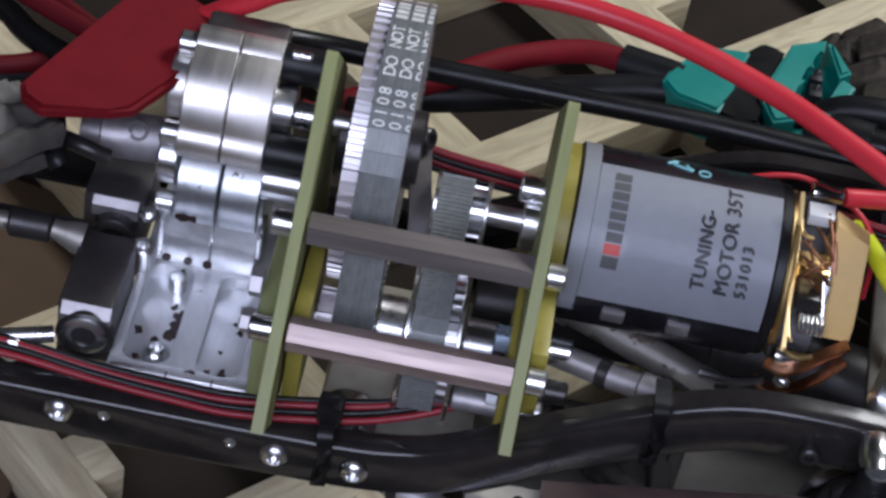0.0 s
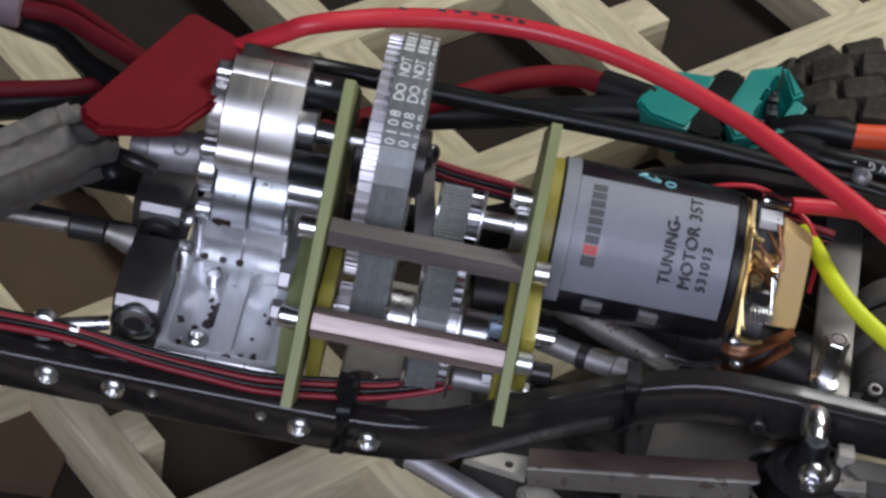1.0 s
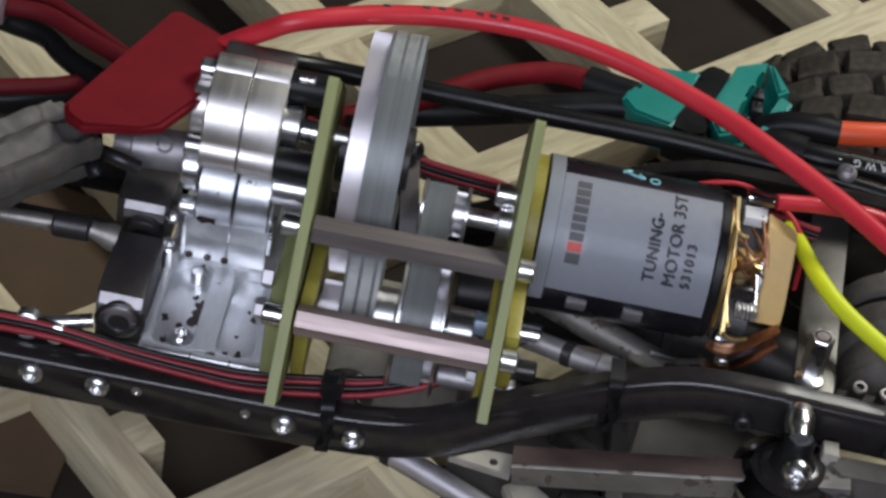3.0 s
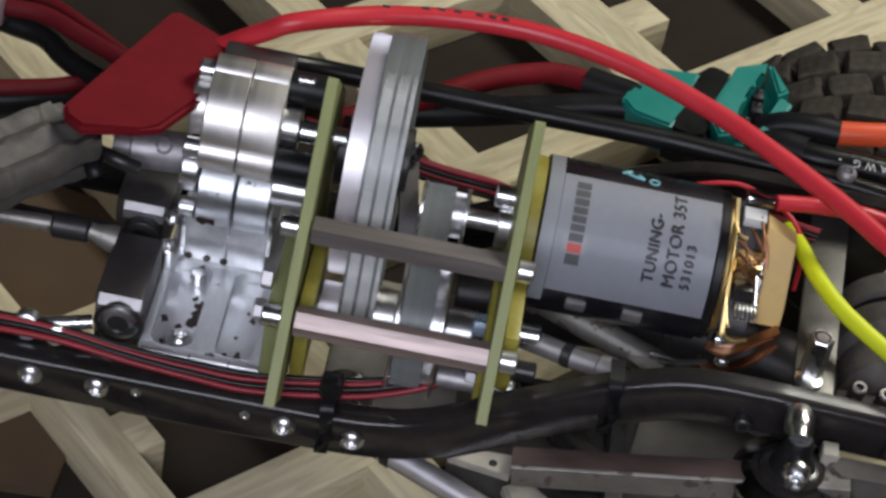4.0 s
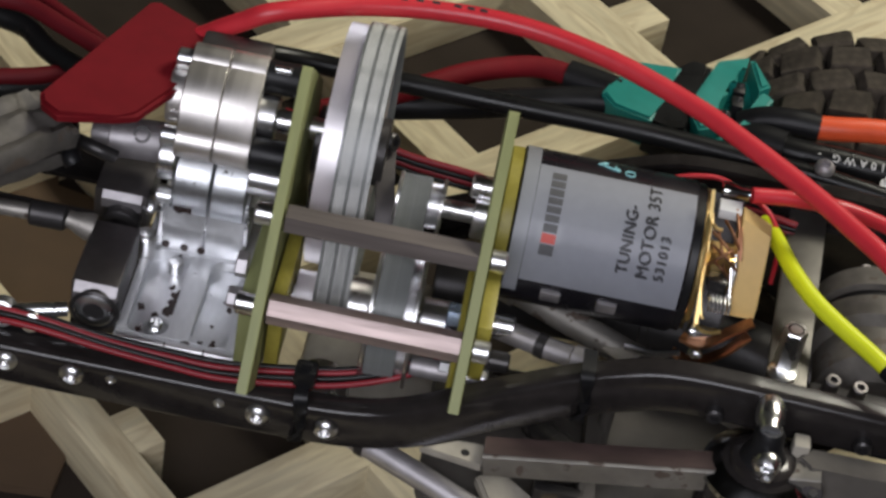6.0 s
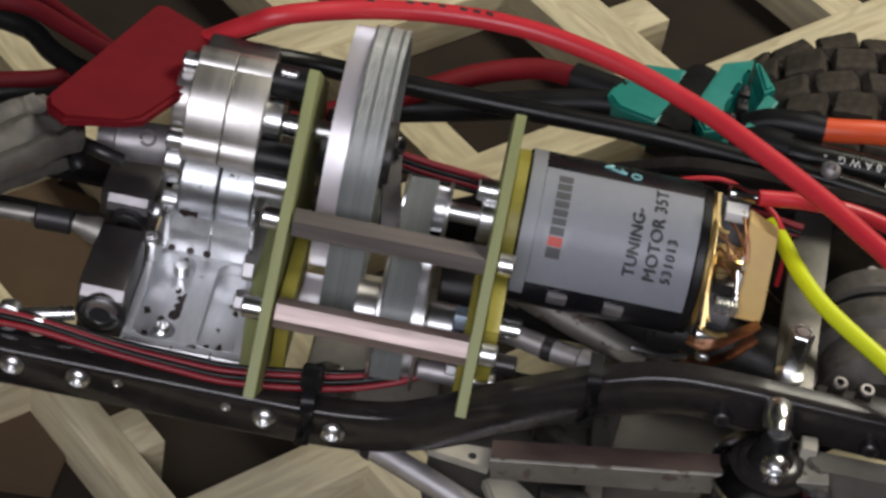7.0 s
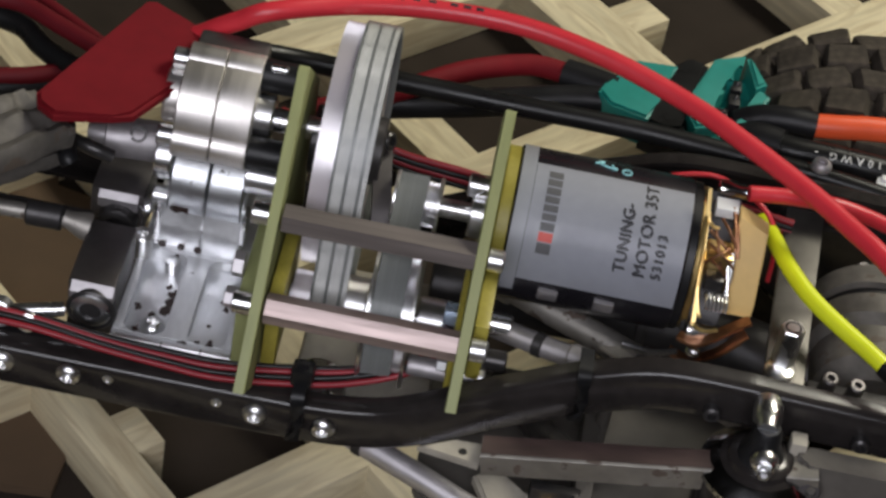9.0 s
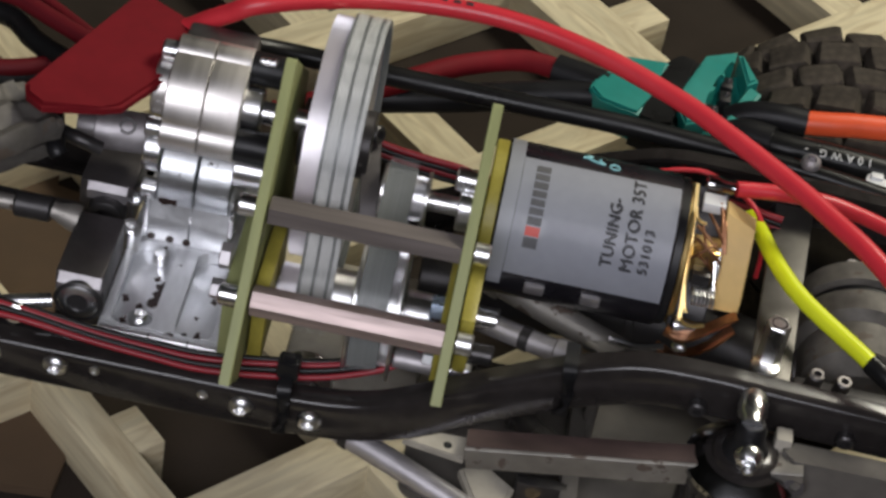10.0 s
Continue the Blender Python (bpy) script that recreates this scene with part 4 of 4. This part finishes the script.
# ---------------------------------------------------------------- right-hand bracket, axle and running gear
bracket = thing("cross_bracket", (92, 10, -4), "flat aluminium cross bracket with a hexagonal post", "bracket")
turn = Matrix.Rotation(math.radians(-3.8), 4, "Z")
part("bar", box(86.9, 96.0, -21.5, 41.5, -2.5, -0.5, 0.4, turn=turn), SHADEBAR, bracket)
part("bent_end", box(91.0, 96.6, 39.6, 42.4, -0.6, 1.8, 0.5, turn=turn), ALU, bracket, "bright bent end")
part("hex_post", cyl((88.7, -15.8, -0.5), (88.7, -15.8, 11), 2.75, 6, chamfer=0.25, phase=0.35), CHROME, bracket)
part("post_hole", lathe((88.7, -15.8, 10.2), (88.7, -15.8, 11.2), [(0.9, 1.9), (0.9, 1.5), (0.2, 1.2), (0.2, 0)], 16), BLACKPLASTIC, bracket)
part("post_foot", lathe((88.4, -18.0, -0.5), (88.4, -18.0, 0.6), [(0, 3.4), (0.7, 3.4), (1.0, 3.0), (1.0, 0)], 24), CHROME, bracket, "polished washer")
part("frame_screw", button_screw((94.4, 43.4, 9.6), (0, -0.2, 1), 2.5, 2.0), WORNALU, far_rail, "domed socket screw")

axle = thing("axle_housing", (116, 0, -40), "grey cast axle housing with cover screws", "axle housing")
part("housing", lathe((112, 24, -14), (112, -12, -14), [(0, 0), (0, 12), (2, 15.5), (8, 15.5), (8.6, 13.4), (12, 13.4), (12.6, 16.2), (19, 16.2), (21, 14.0), (30, 13.4), (34, 9), (34, 0)], 48), CLIPJAW, axle)
# The groove's shade is laid in as a black ring.
part("groove_ring", lathe((112, 15.6, -14), (112, 11.8, -14), [(0, 13.0), (0, 13.9), (3.6, 13.9), (3.6, 13.0)], 48), BLACKPLASTIC, axle, "black ring that darkens the groove")
part("neck", cyl((98, 4, -22), (124, 4, -20), 9, 28), GUNMETAL, axle)
for x, y in ((100.3, -14.4), (106.4, -15.0), (108, 25), (118, 24)):
    part("cover_screw", cap_screw((x, y, -7), (0.05, -0.15, 1), 1.9, 5.0), GUNMETAL, axle)
part("cover_rim", box(96, 126, -18, -12, -10, -6.6, 1.2), DARKSTEEL, axle, "dark cover flange")

shock = thing("shock_absorber", (81, -45, -40), "black shock absorber bolted to the frame rail", "shock absorber")
part("mount_post", lathe((84.6, -36.4, 7.4), (84.6, -47, 7.4), [(0, 0), (0, 2.7), (1.5, 3.2), (5.0, 3.2), (6.0, 2.8), (7.2, 2.4), (9, 2.4), (9, 0)], 28), CHROME, shock, "polished mounting post")
part("rod_eye", lathe((84.8, -44.6, 8.0), (85.0, -45.4, -6), [(0, 0), (0, 2.6), (1.2, 3.3), (4, 3.4), (6.5, 4.4), (9.5, 6.0), (13, 6.4), (13, 0)], 28), BLACKPLASTIC, shock)
part("eye_bolt", button_screw((85.2, -49.6, 2.6), (0, -1, 0.35), 3.1, 2.6), CHROME, shock)
part("eye_nut", hex_nut((85.5, -50.6, 1.4), (0, -1, 0.2), 1.6, 2.2), STEEL, shock)
part("cap", lathe((85.4, -44.6, 0.6), (85.4, -44.6, -42), [(0, 0), (0, 5.0), (1.2, 7.0), (2.4, 7.4), (3.4, 9.6), (5.6, 11.4), (7.2, 12.0), (40, 12.0), (40, 0)], 48), BLACKPAINT, shock)
part("cap_ring", lathe((85.4, -44.6, -2.2), (85.4, -44.6, -9.6), [(0, 8.8), (0.3, 9.4), (2.6, 12.5), (3.6, 12.7), (4.0, 12.0)], 48), DARKCHROME, shock, "polished bevelled collar")

arm = thing("lower_link_bar", (45, -40, -34), "flat aluminium link bar with a bolt hole", "link bar")
part("bar", tube([(27.4, -46, -16.1), (50, -46, -11.6), (64, -46, -8.9), (76, -46, -6.4), (98, -46, -2.6)], 1, shape=[(-3.2, -2.9), (3.2, -2.9), (3.2, 2.7), (2.8, 3.0), (-2.8, 3.0), (-3.2, 2.7)]), DIRTYALU, arm)
part("bar_cap", tube([(27, -45.9, -13.0), (50, -45.9, -8.5), (64, -45.9, -5.8), (76, -45.9, -3.3)], 1, shape=[(-2.6, -0.2), (2.6, -0.2), (2.6, 0.12), (-2.6, 0.12)]), REDDISH, arm, "reddish-brown anodised upper face")
part("end_lug", flat_prism([(13.4, -46.9), (21.3, -42.6), (28.4, -42.4), (27.0, -49.0)], -18.0, -16.4, bevel=0.3), TANGREY, arm)
part("lug_hole", cyl((23.2, -46.0, -16.8), (23.2, -46.0, -16.36), 1.0, 16, chamfer=0.05), BLACKPLASTIC, arm)

for pts, r, m, nm, lab in (
        (((-12.9, -24.2, -36), (0.9, -31.0, -36), (20.8, -40.7, -36), (51.4, -55.7, -37)), 2.9, PULLEY, "lower_control_rod", "bright steel lower control rod"),
        (((18.3, -10.7, -9.6), (35.6, -16.8, -8.4), (46.4, -20.6, -7.2)), 2.6, WORNALU, "drive_shaft", "silver drive shaft tube below the motor"),
        (((26, -8, -30), (38, -24, -26), (46, -34, -24)), 3.0, DARKSTEEL, "brace_rod", "dark steel brace rod below the drive"),
        (((24, 10, -16), (60, -8, -16), (95, -20, -20)), 3.4, DIRTYALU, "upper_link", "gunmetal upper link below the motor"),
        (((10, 20, -30), (60, 20, -28), (110, 10, -30)), 9, DARKSTEEL, "transmission_tube", "dark transmission tube between the rails")):
    rod = thing(nm, pts[1], lab, "rod")
    part("rod", tube(pts, r, 20), m, rod)
    for a, b in ((pts[0], pts[1]), (pts[-1], pts[-2])):
        d = (Vector(b) - Vector(a)).normalized()
        part("end_collar", cyl(Vector(a) - d, Vector(a) + d * r * 1.6, r * 1.22, 20, chamfer=0.5), m, rod)
    d = (Vector(pts[1]) - Vector(pts[0])).normalized()
    part("clamp_ring", cyl(Vector(pts[1]) - d * 1.2, Vector(pts[1]) + d * 1.2, r * 1.12, 20), DARKSTEEL, rod)

# Filler block toned tan, standing in for battens seen between the rails.
gear = thing("transfer_case", (-4, -12, -46), "tan-grey filler block between the frame rails", "gearbox")
part("case", box(-18, 14, -21, 22, -42, -32, 3), TANGREY, gear, "tan-grey block in the battens' tone")
part("flange", lathe((-12, -20, -33), (-12, -24, -26), [(0, 0), (0, 7), (3, 6.4), (5, 3.5), (7, 3.2), (7, 0)], 24), ALU, gear)

# Added panel hides the battens where grey machinery belongs; black patches stand for openings.
skid = thing("skid_plate", (52, -24, -44), "dusty grey panel standing in for machinery below the frame rails", "skid plate")
part("panel", flat_prism(stadium(14, 100, -40, 6, 5), -43, -40, bevel=0.5), DUSTGREY, skid)
part("opening", flat_prism(stadium(62, 73, -42, -34, 3), -40.2, -39.8), BLACKPLASTIC, skid, "black patch laid on as a cut-out")
part("web", box(50, 54, -43, 4, -40.2, -32, 0.6), DUSTGREY, skid)
part("web", box(40, 52, -38, -35, -40.2, -32, 0.6), DARKSTEEL, skid)
part("pale_bracket", flat_prism([(27, -36.5), (30, -33.6), (34, -34.0), (40, -39), (38, -45), (31, -45)], -36, -33, bevel=0.8), TANGREY, skid, "pale dusty bracket")
part("dark_slot", flat_prism(stadium(39, 46, -39.5, -34.5, 2.2), -40.1, -39.7), BLACKPLASTIC, skid, "black patch laid on as a cut-out")
part("pale_tab", flat_prism([(49.3, -12.0), (53.8, -11.1), (58.6, -14.5), (55.4, -16.1)], -10.4, -9.2, bevel=0.2), TANGREY, skid, "pale dusty tab")
part("tab_post", cyl((54.3, -13.4, -40), (54.3, -13.4, -10.3), 1.6, 12), DUSTGREY, skid)
for x, y in ((30, -41), (44, -41), (58, -41)):
    part("panel_bolt", cap_screw((x, y, -40), (0, 0, 1), 2.2, 3), BRASS, skid, "brass bolt")

hub = thing("wheel_hub", (104, -52, -30), "dusty grey hub disc behind the shock absorber", "wheel hub")
part("disc", lathe((104, -46, -26), (106, -56, -20), [(0, 0), (0, 20), (3, 20), (3.6, 18), (3.6, 0)], 48), CLIPJAW, hub)
part("stub", cyl((92, -42, -14), (92, -52, -10), 4.0, 20), CHROME, hub)
part("hub_screw", cap_screw((96.2, -45.6, -5), (0.1, -1, 0.4), 2.4, 4.5), GUNMETAL, hub)
part("backing_plate", flat_prism(stadium(93, 150, -46, -40.5, 2.4), -34, 0.6, bevel=0.8), DUSTGREY, hub, "dusty grey mounting plate")
part("plate_clip", box(91.0, 94.6, -42.5, -38.4, -3, 2.6, 0.6), TANGREY, hub, "small pale clip")

# ---------------------------------------------------------------- tyre
wheel = thing("wheel", (109, 93, -80), "dusty black lugged off-road tyre", "wheel")
WX, WY, WZ, WR = 112.0, 97.0, -47.0, 43.5
tyre = part("tyre", lathe((WX, WY - 19, WZ), (WX, WY + 19, WZ), [(0, 22), (0, 32), (2, 38), (6, 42), (19, WR), (32, 42), (36, 38), (38, 32), (38, 22)], 72), TYRE, wheel)
part("rim", lathe((WX, WY - 17, WZ), (WX, WY + 17, WZ), [(0, 0), (0, 8), (4, 16), (0, 22.5), (34, 22.5), (30, 16), (34, 8), (34, 0)], 48), DARKSTEEL, wheel)
lug_rng = random.Random(4)


def lug_mesh(w, d, h):
    bm = bmesh.new()
    box(-w / 2, w / 2, -d / 2, d / 2, -1.5, h, 0, bm)
    for v in bm.verts:
        if v.co.z > 0:
            v.co.x *= 0.86
            v.co.y *= 0.88
    bmesh.ops.bevel(bm, geom=list(bm.edges), offset=0.7, segments=1, affect="EDGES")
    for v in bm.verts:
        v.co += Vector([lug_rng.uniform(-0.45, 0.45) for _ in range(3)])
    return bm


lug_kinds = []
for w, d, h in ((12.4, 9.6, 3.6), (11.6, 9.8, 3.8), (12.8, 9.2, 3.3), (12.0, 9.9, 3.6), (11.8, 9.4, 3.4)):
    lug_kinds.append(part("lug", lug_mesh(w, d, h), TYRE, tyre, local=True))
n_lug = 22
used_lugs = set()
for i in range(n_lug):
    for k, yy in enumerate((-19.4, -9.7, 0.0, 9.7, 19.4)):
        src = lug_kinds[(i * 2 + k) % 5]
        lug = src if src not in used_lugs else new("lug", src.data)
        used_lugs.add(src)
        lug.parent = tyre
        ang = 360 / n_lug * (i + (0.35 if k % 2 else 0)) + lug_rng.uniform(-0.5, 0.5)
        rr = WR - (2.6 if k in (0, 4) else 0.2)
        off = (Vector((WX, WY, WZ)) - (origin_of(tyre) - BASE) / K) * K
        lug.matrix_basis = Matrix.Translation(off) @ pose(0, 0, 0, 0, ang) @ Matrix.Translation((0, yy * K, rr * K)) @ pose(0, 0, 0, -14 if k == 4 else (14 if k == 0 else 0), 0, (k - 2) * 5 + lug_rng.uniform(-5, 5))

# ---------------------------------------------------------------- toothed belts in rigid links


def belt_loop(c1, r1, c2, r2):
    """Length of an open belt round two pulleys and a function from distance along it to (y, z, direction)."""
    dy, dz = c2[0] - c1[0], c2[1] - c1[1]
    d, phi = math.hypot(dy, dz), math.atan2(dz, dy)
    alpha = math.acos((r1 - r2) / d)
    run = math.sqrt(d * d - (r1 - r2) ** 2)
    arc1, arc2 = r1 * (2 * math.pi - 2 * alpha), r2 * 2 * alpha
    total = arc1 + arc2 + 2 * run

    def place(s):
        s %= total
        if s < arc1:
            a = phi + alpha + s / r1
            return c1[0] + r1 * math.cos(a), c1[1] + r1 * math.sin(a), a + math.pi / 2
        s -= arc1
        if s < run:
            a, k = phi - alpha, s / run
            rr, cy, cz = r1 + (r2 - r1) * k, c1[0] + dy * k, c1[1] + dz * k
            return cy + rr * math.cos(a), cz + rr * math.sin(a), a + math.pi / 2
        s -= run
        if s < arc2:
            a = phi - alpha + s / r2
            return c2[0] + r2 * math.cos(a), c2[1] + r2 * math.sin(a), a + math.pi / 2
        s -= arc2
        a, k = phi + alpha, s / run
        rr, cy, cz = r2 + (r1 - r2) * k, c2[0] - dy * k, c2[1] - dz * k
        return cy + rr * math.cos(a), cz + rr * math.sin(a), a + math.pi / 2

    return total, phi + alpha, place


def belt(name, c1, r1, c2, r2, x0, x1, pitch, start_deg, words="", label="", ribs=0):
    total, first, place = belt_loop(c1, r1 + 0.45, c2, r2 + 0.45)
    count = round(total / pitch)
    step = total / count
    holder = new(name)
    holder.parent, holder.empty_display_size = drive, 0.005
    tagged(holder, label)
    s0 = (math.radians(start_deg) - first) % (2 * math.pi) * (r1 + 0.45)
    links = []
    plain = None
    for i in range(count):
        pair = words[2 * i:2 * i + 2]
        if plain is None or pair.strip():
            bm = bmesh.new()
            box(x0, x1, -step / 2 - 0.015, step / 2 + 0.015, -0.45, 0.5, 0, bm)
            n = max(round(step / 2.5), 1)
            for k in range(n):
                y = (k + 0.5) * step / n - step / 2
                box(x0, x1, y - 0.5, y + 0.5, -1.0, -0.4, 0, bm)
            for k in range(ribs):
                y = (k + 0.5) * step / ribs - step / 2
                box(x0 + 0.1, x1 - 0.1, y - 0.22, y + 0.22, 0.45, 0.68, 0, bm)
            base_faces = set(bm.faces)
            for k, ch in enumerate(pair):
                if not ch.strip():
                    continue
                for col in range(3):
                    foot = x0 + 3.0 + 3.1 * col
                    if ch == "#":
                        t = bmesh.new()
                        t.faces.new([t.verts.new(q) for q in ((0.2, 0, 0), (1.9, 0, 0), (1.9, 2.35, 0), (0.2, 2.35, 0))])
                    else:
                        t = text_bmesh(ch, 3.3, 1.0, 0.05)
                    wide = (min(v.co.x for v in t.verts) + max(v.co.x for v in t.verts)) / 2
                    for v in t.verts:
                        v.co = Vector((foot - v.co.y, (k - 0.5) * step / 2 + (v.co.x - wide) * 0.92, 0.54))
                    if col == 2:
                        bmesh.ops.bisect_plane(t, geom=list(t.verts) + list(t.edges) + list(t.faces), plane_co=(x1 - 0.05, 0, 0), plane_no=(1, 0, 0), clear_outer=True)
                    tmp = bpy.data.meshes.new("glyph")
                    t.to_mesh(tmp)
                    t.free()
                    bm.from_mesh(tmp)
                    bpy.data.meshes.remove(tmp)
            for f in bm.faces:
                f.material_index = 0 if f in base_faces else 1
            ob = part("belt_link", bm, BELT, holder, mats=(WHITEINK,), local=True)
            if not pair.strip():
                plain = ob
        else:
            ob = new("belt_link", plain.data)
            ob.parent = holder
        links.append((ob, s0 - i * step))
    mid = drive.location - BASE

    def at(s, side=0.0):
        y, z, a = place(s)
        return Matrix.Translation(Vector((side, y, z)) * K - mid) @ Matrix.Rotation(a + math.pi, 4, "X")

    for ob, s in links:
        ob.matrix_basis = at(s)
    return links, at


pump_belt = belt("pump_belt", BIG, R_BIG, MID, R_SMALL, -17.8, -9.9, 4.2, 131, "0108 DO NOT " + "#### ## ### " * 5, "grey toothed belt with white print")
motor_belt = belt("motor_belt", MID, R_MID, MOTOR, R_PIN, -2.6, 4.2, 3.0, 150, "", "grey ribbed toothed belt", 3)

# ---------------------------------------------------------------- what moves
# seconds, shift in millimetres, turn in degrees: the truck creeps and shakes once the drive runs
CREEP = [
    (0.0, 0, 0, 0, 0, 0, 0),
    (1.2, 0, 0, 0, 0, 0, 0),
    (1.5, 2.17, -0.77, -1.03, 0.01, -0.01, 1.11),
    (2.0, 2.61, -0.68, -0.97, -0.06, 0.02, 1.02),
    (2.1, 2.61, -0.68, -0.97, -0.06, 0.02, 1.02),
    (2.2, 0.9, -0.5, -0.6, -0.03, 0.04, 0.8),
    (2.4, -6.2, 0.0, 0.9, 0.06, 0.11, 0.15),
    (2.5, -5.54, -0.03, 0.77, 0.06, 0.11, 0.22),
    (2.7, -3.3, -0.6, 0.4, 0.06, 0.06, 0.25),
    (3.8, -4.75, -0.5, 0.45, 0.0, 0.02, -0.05),
    (4.0, -3.64, -0.97, 0.40, 0.06, 0.03, 0.19),
    (4.5, -4.81, -0.34, 0.44, -0.05, 0.02, -0.17),
    (5.0, -6.06, -0.62, 0.67, 0.04, 0.00, 0.05),
    (5.5, -3.58, -1.02, 0.28, 0.04, 0.06, 0.35),
    (5.7, -8.0, 0.05, 0.5, -0.04, 0.0, -0.33),
    (6.8, -10.4, 0.5, 0.92, -0.05, 0.03, -0.53),
    (7.0, -7.91, 0.03, 0.45, -0.04, -0.00, -0.31),
    (7.5, -6.88, -0.19, 0.54, -0.00, 0.04, 0.12),
    (8.0, -9.59, 0.43, 0.91, -0.06, 0.01, -0.30),
    (8.5, -9.67, 0.36, 0.64, -0.00, 0.06, -0.06),
    (9.0, -10.21, 0.21, 0.96, -0.02, -0.02, -0.30),
    (9.5, -10.64, 0.16, 0.56, 0.00, 0.02, -0.13),
    (10.0, -13.24, 1.03, 1.43, -0.05, 0.07, -0.76),
]
RUN_FROM, RUN_STEP, MOTOR_STEP = 2.1, 8.0, 7.4


def motions():
    for ob in moving:
        home = ob.matrix_basis.copy()
        about = Matrix.Translation(BASE)
        walk(ob, [(t, about @ pose(x * K, y * K, z * K, rx, ry, rz) @ about.inverted() @ home) for t, x, y, z, rx, ry, rz in CREEP])
    ticks = [0.0, RUN_FROM] + [RUN_FROM + k / FPS for k in range(1, round((10.0 - RUN_FROM) * FPS) + 1)]

    def travel(t, step):
        return max(t - RUN_FROM, 0.0) * FPS * step

    for (links, at), step, side in ((pump_belt, RUN_STEP, 1.2), (motor_belt, MOTOR_STEP, 0.0)):
        for ob, s in links:
            walk(ob, [(t, at(s - travel(t, step), side * min(max(t - RUN_FROM, 0.0) / 0.2, 1.0))) for t in ticks])
    for ob, step, r in ((big_pulley, RUN_STEP, R_BIG), (mid_shaft, RUN_STEP, R_SMALL + 0.5), (mid_pulley, RUN_STEP, R_MID), (pinion, MOTOR_STEP, R_PIN + 0.4)):
        place = Matrix.Translation(ob.location)
        walk(ob, [(t, place @ Matrix.Rotation(-travel(t, step) / r, 4, "X")) for t in ticks])


motions()
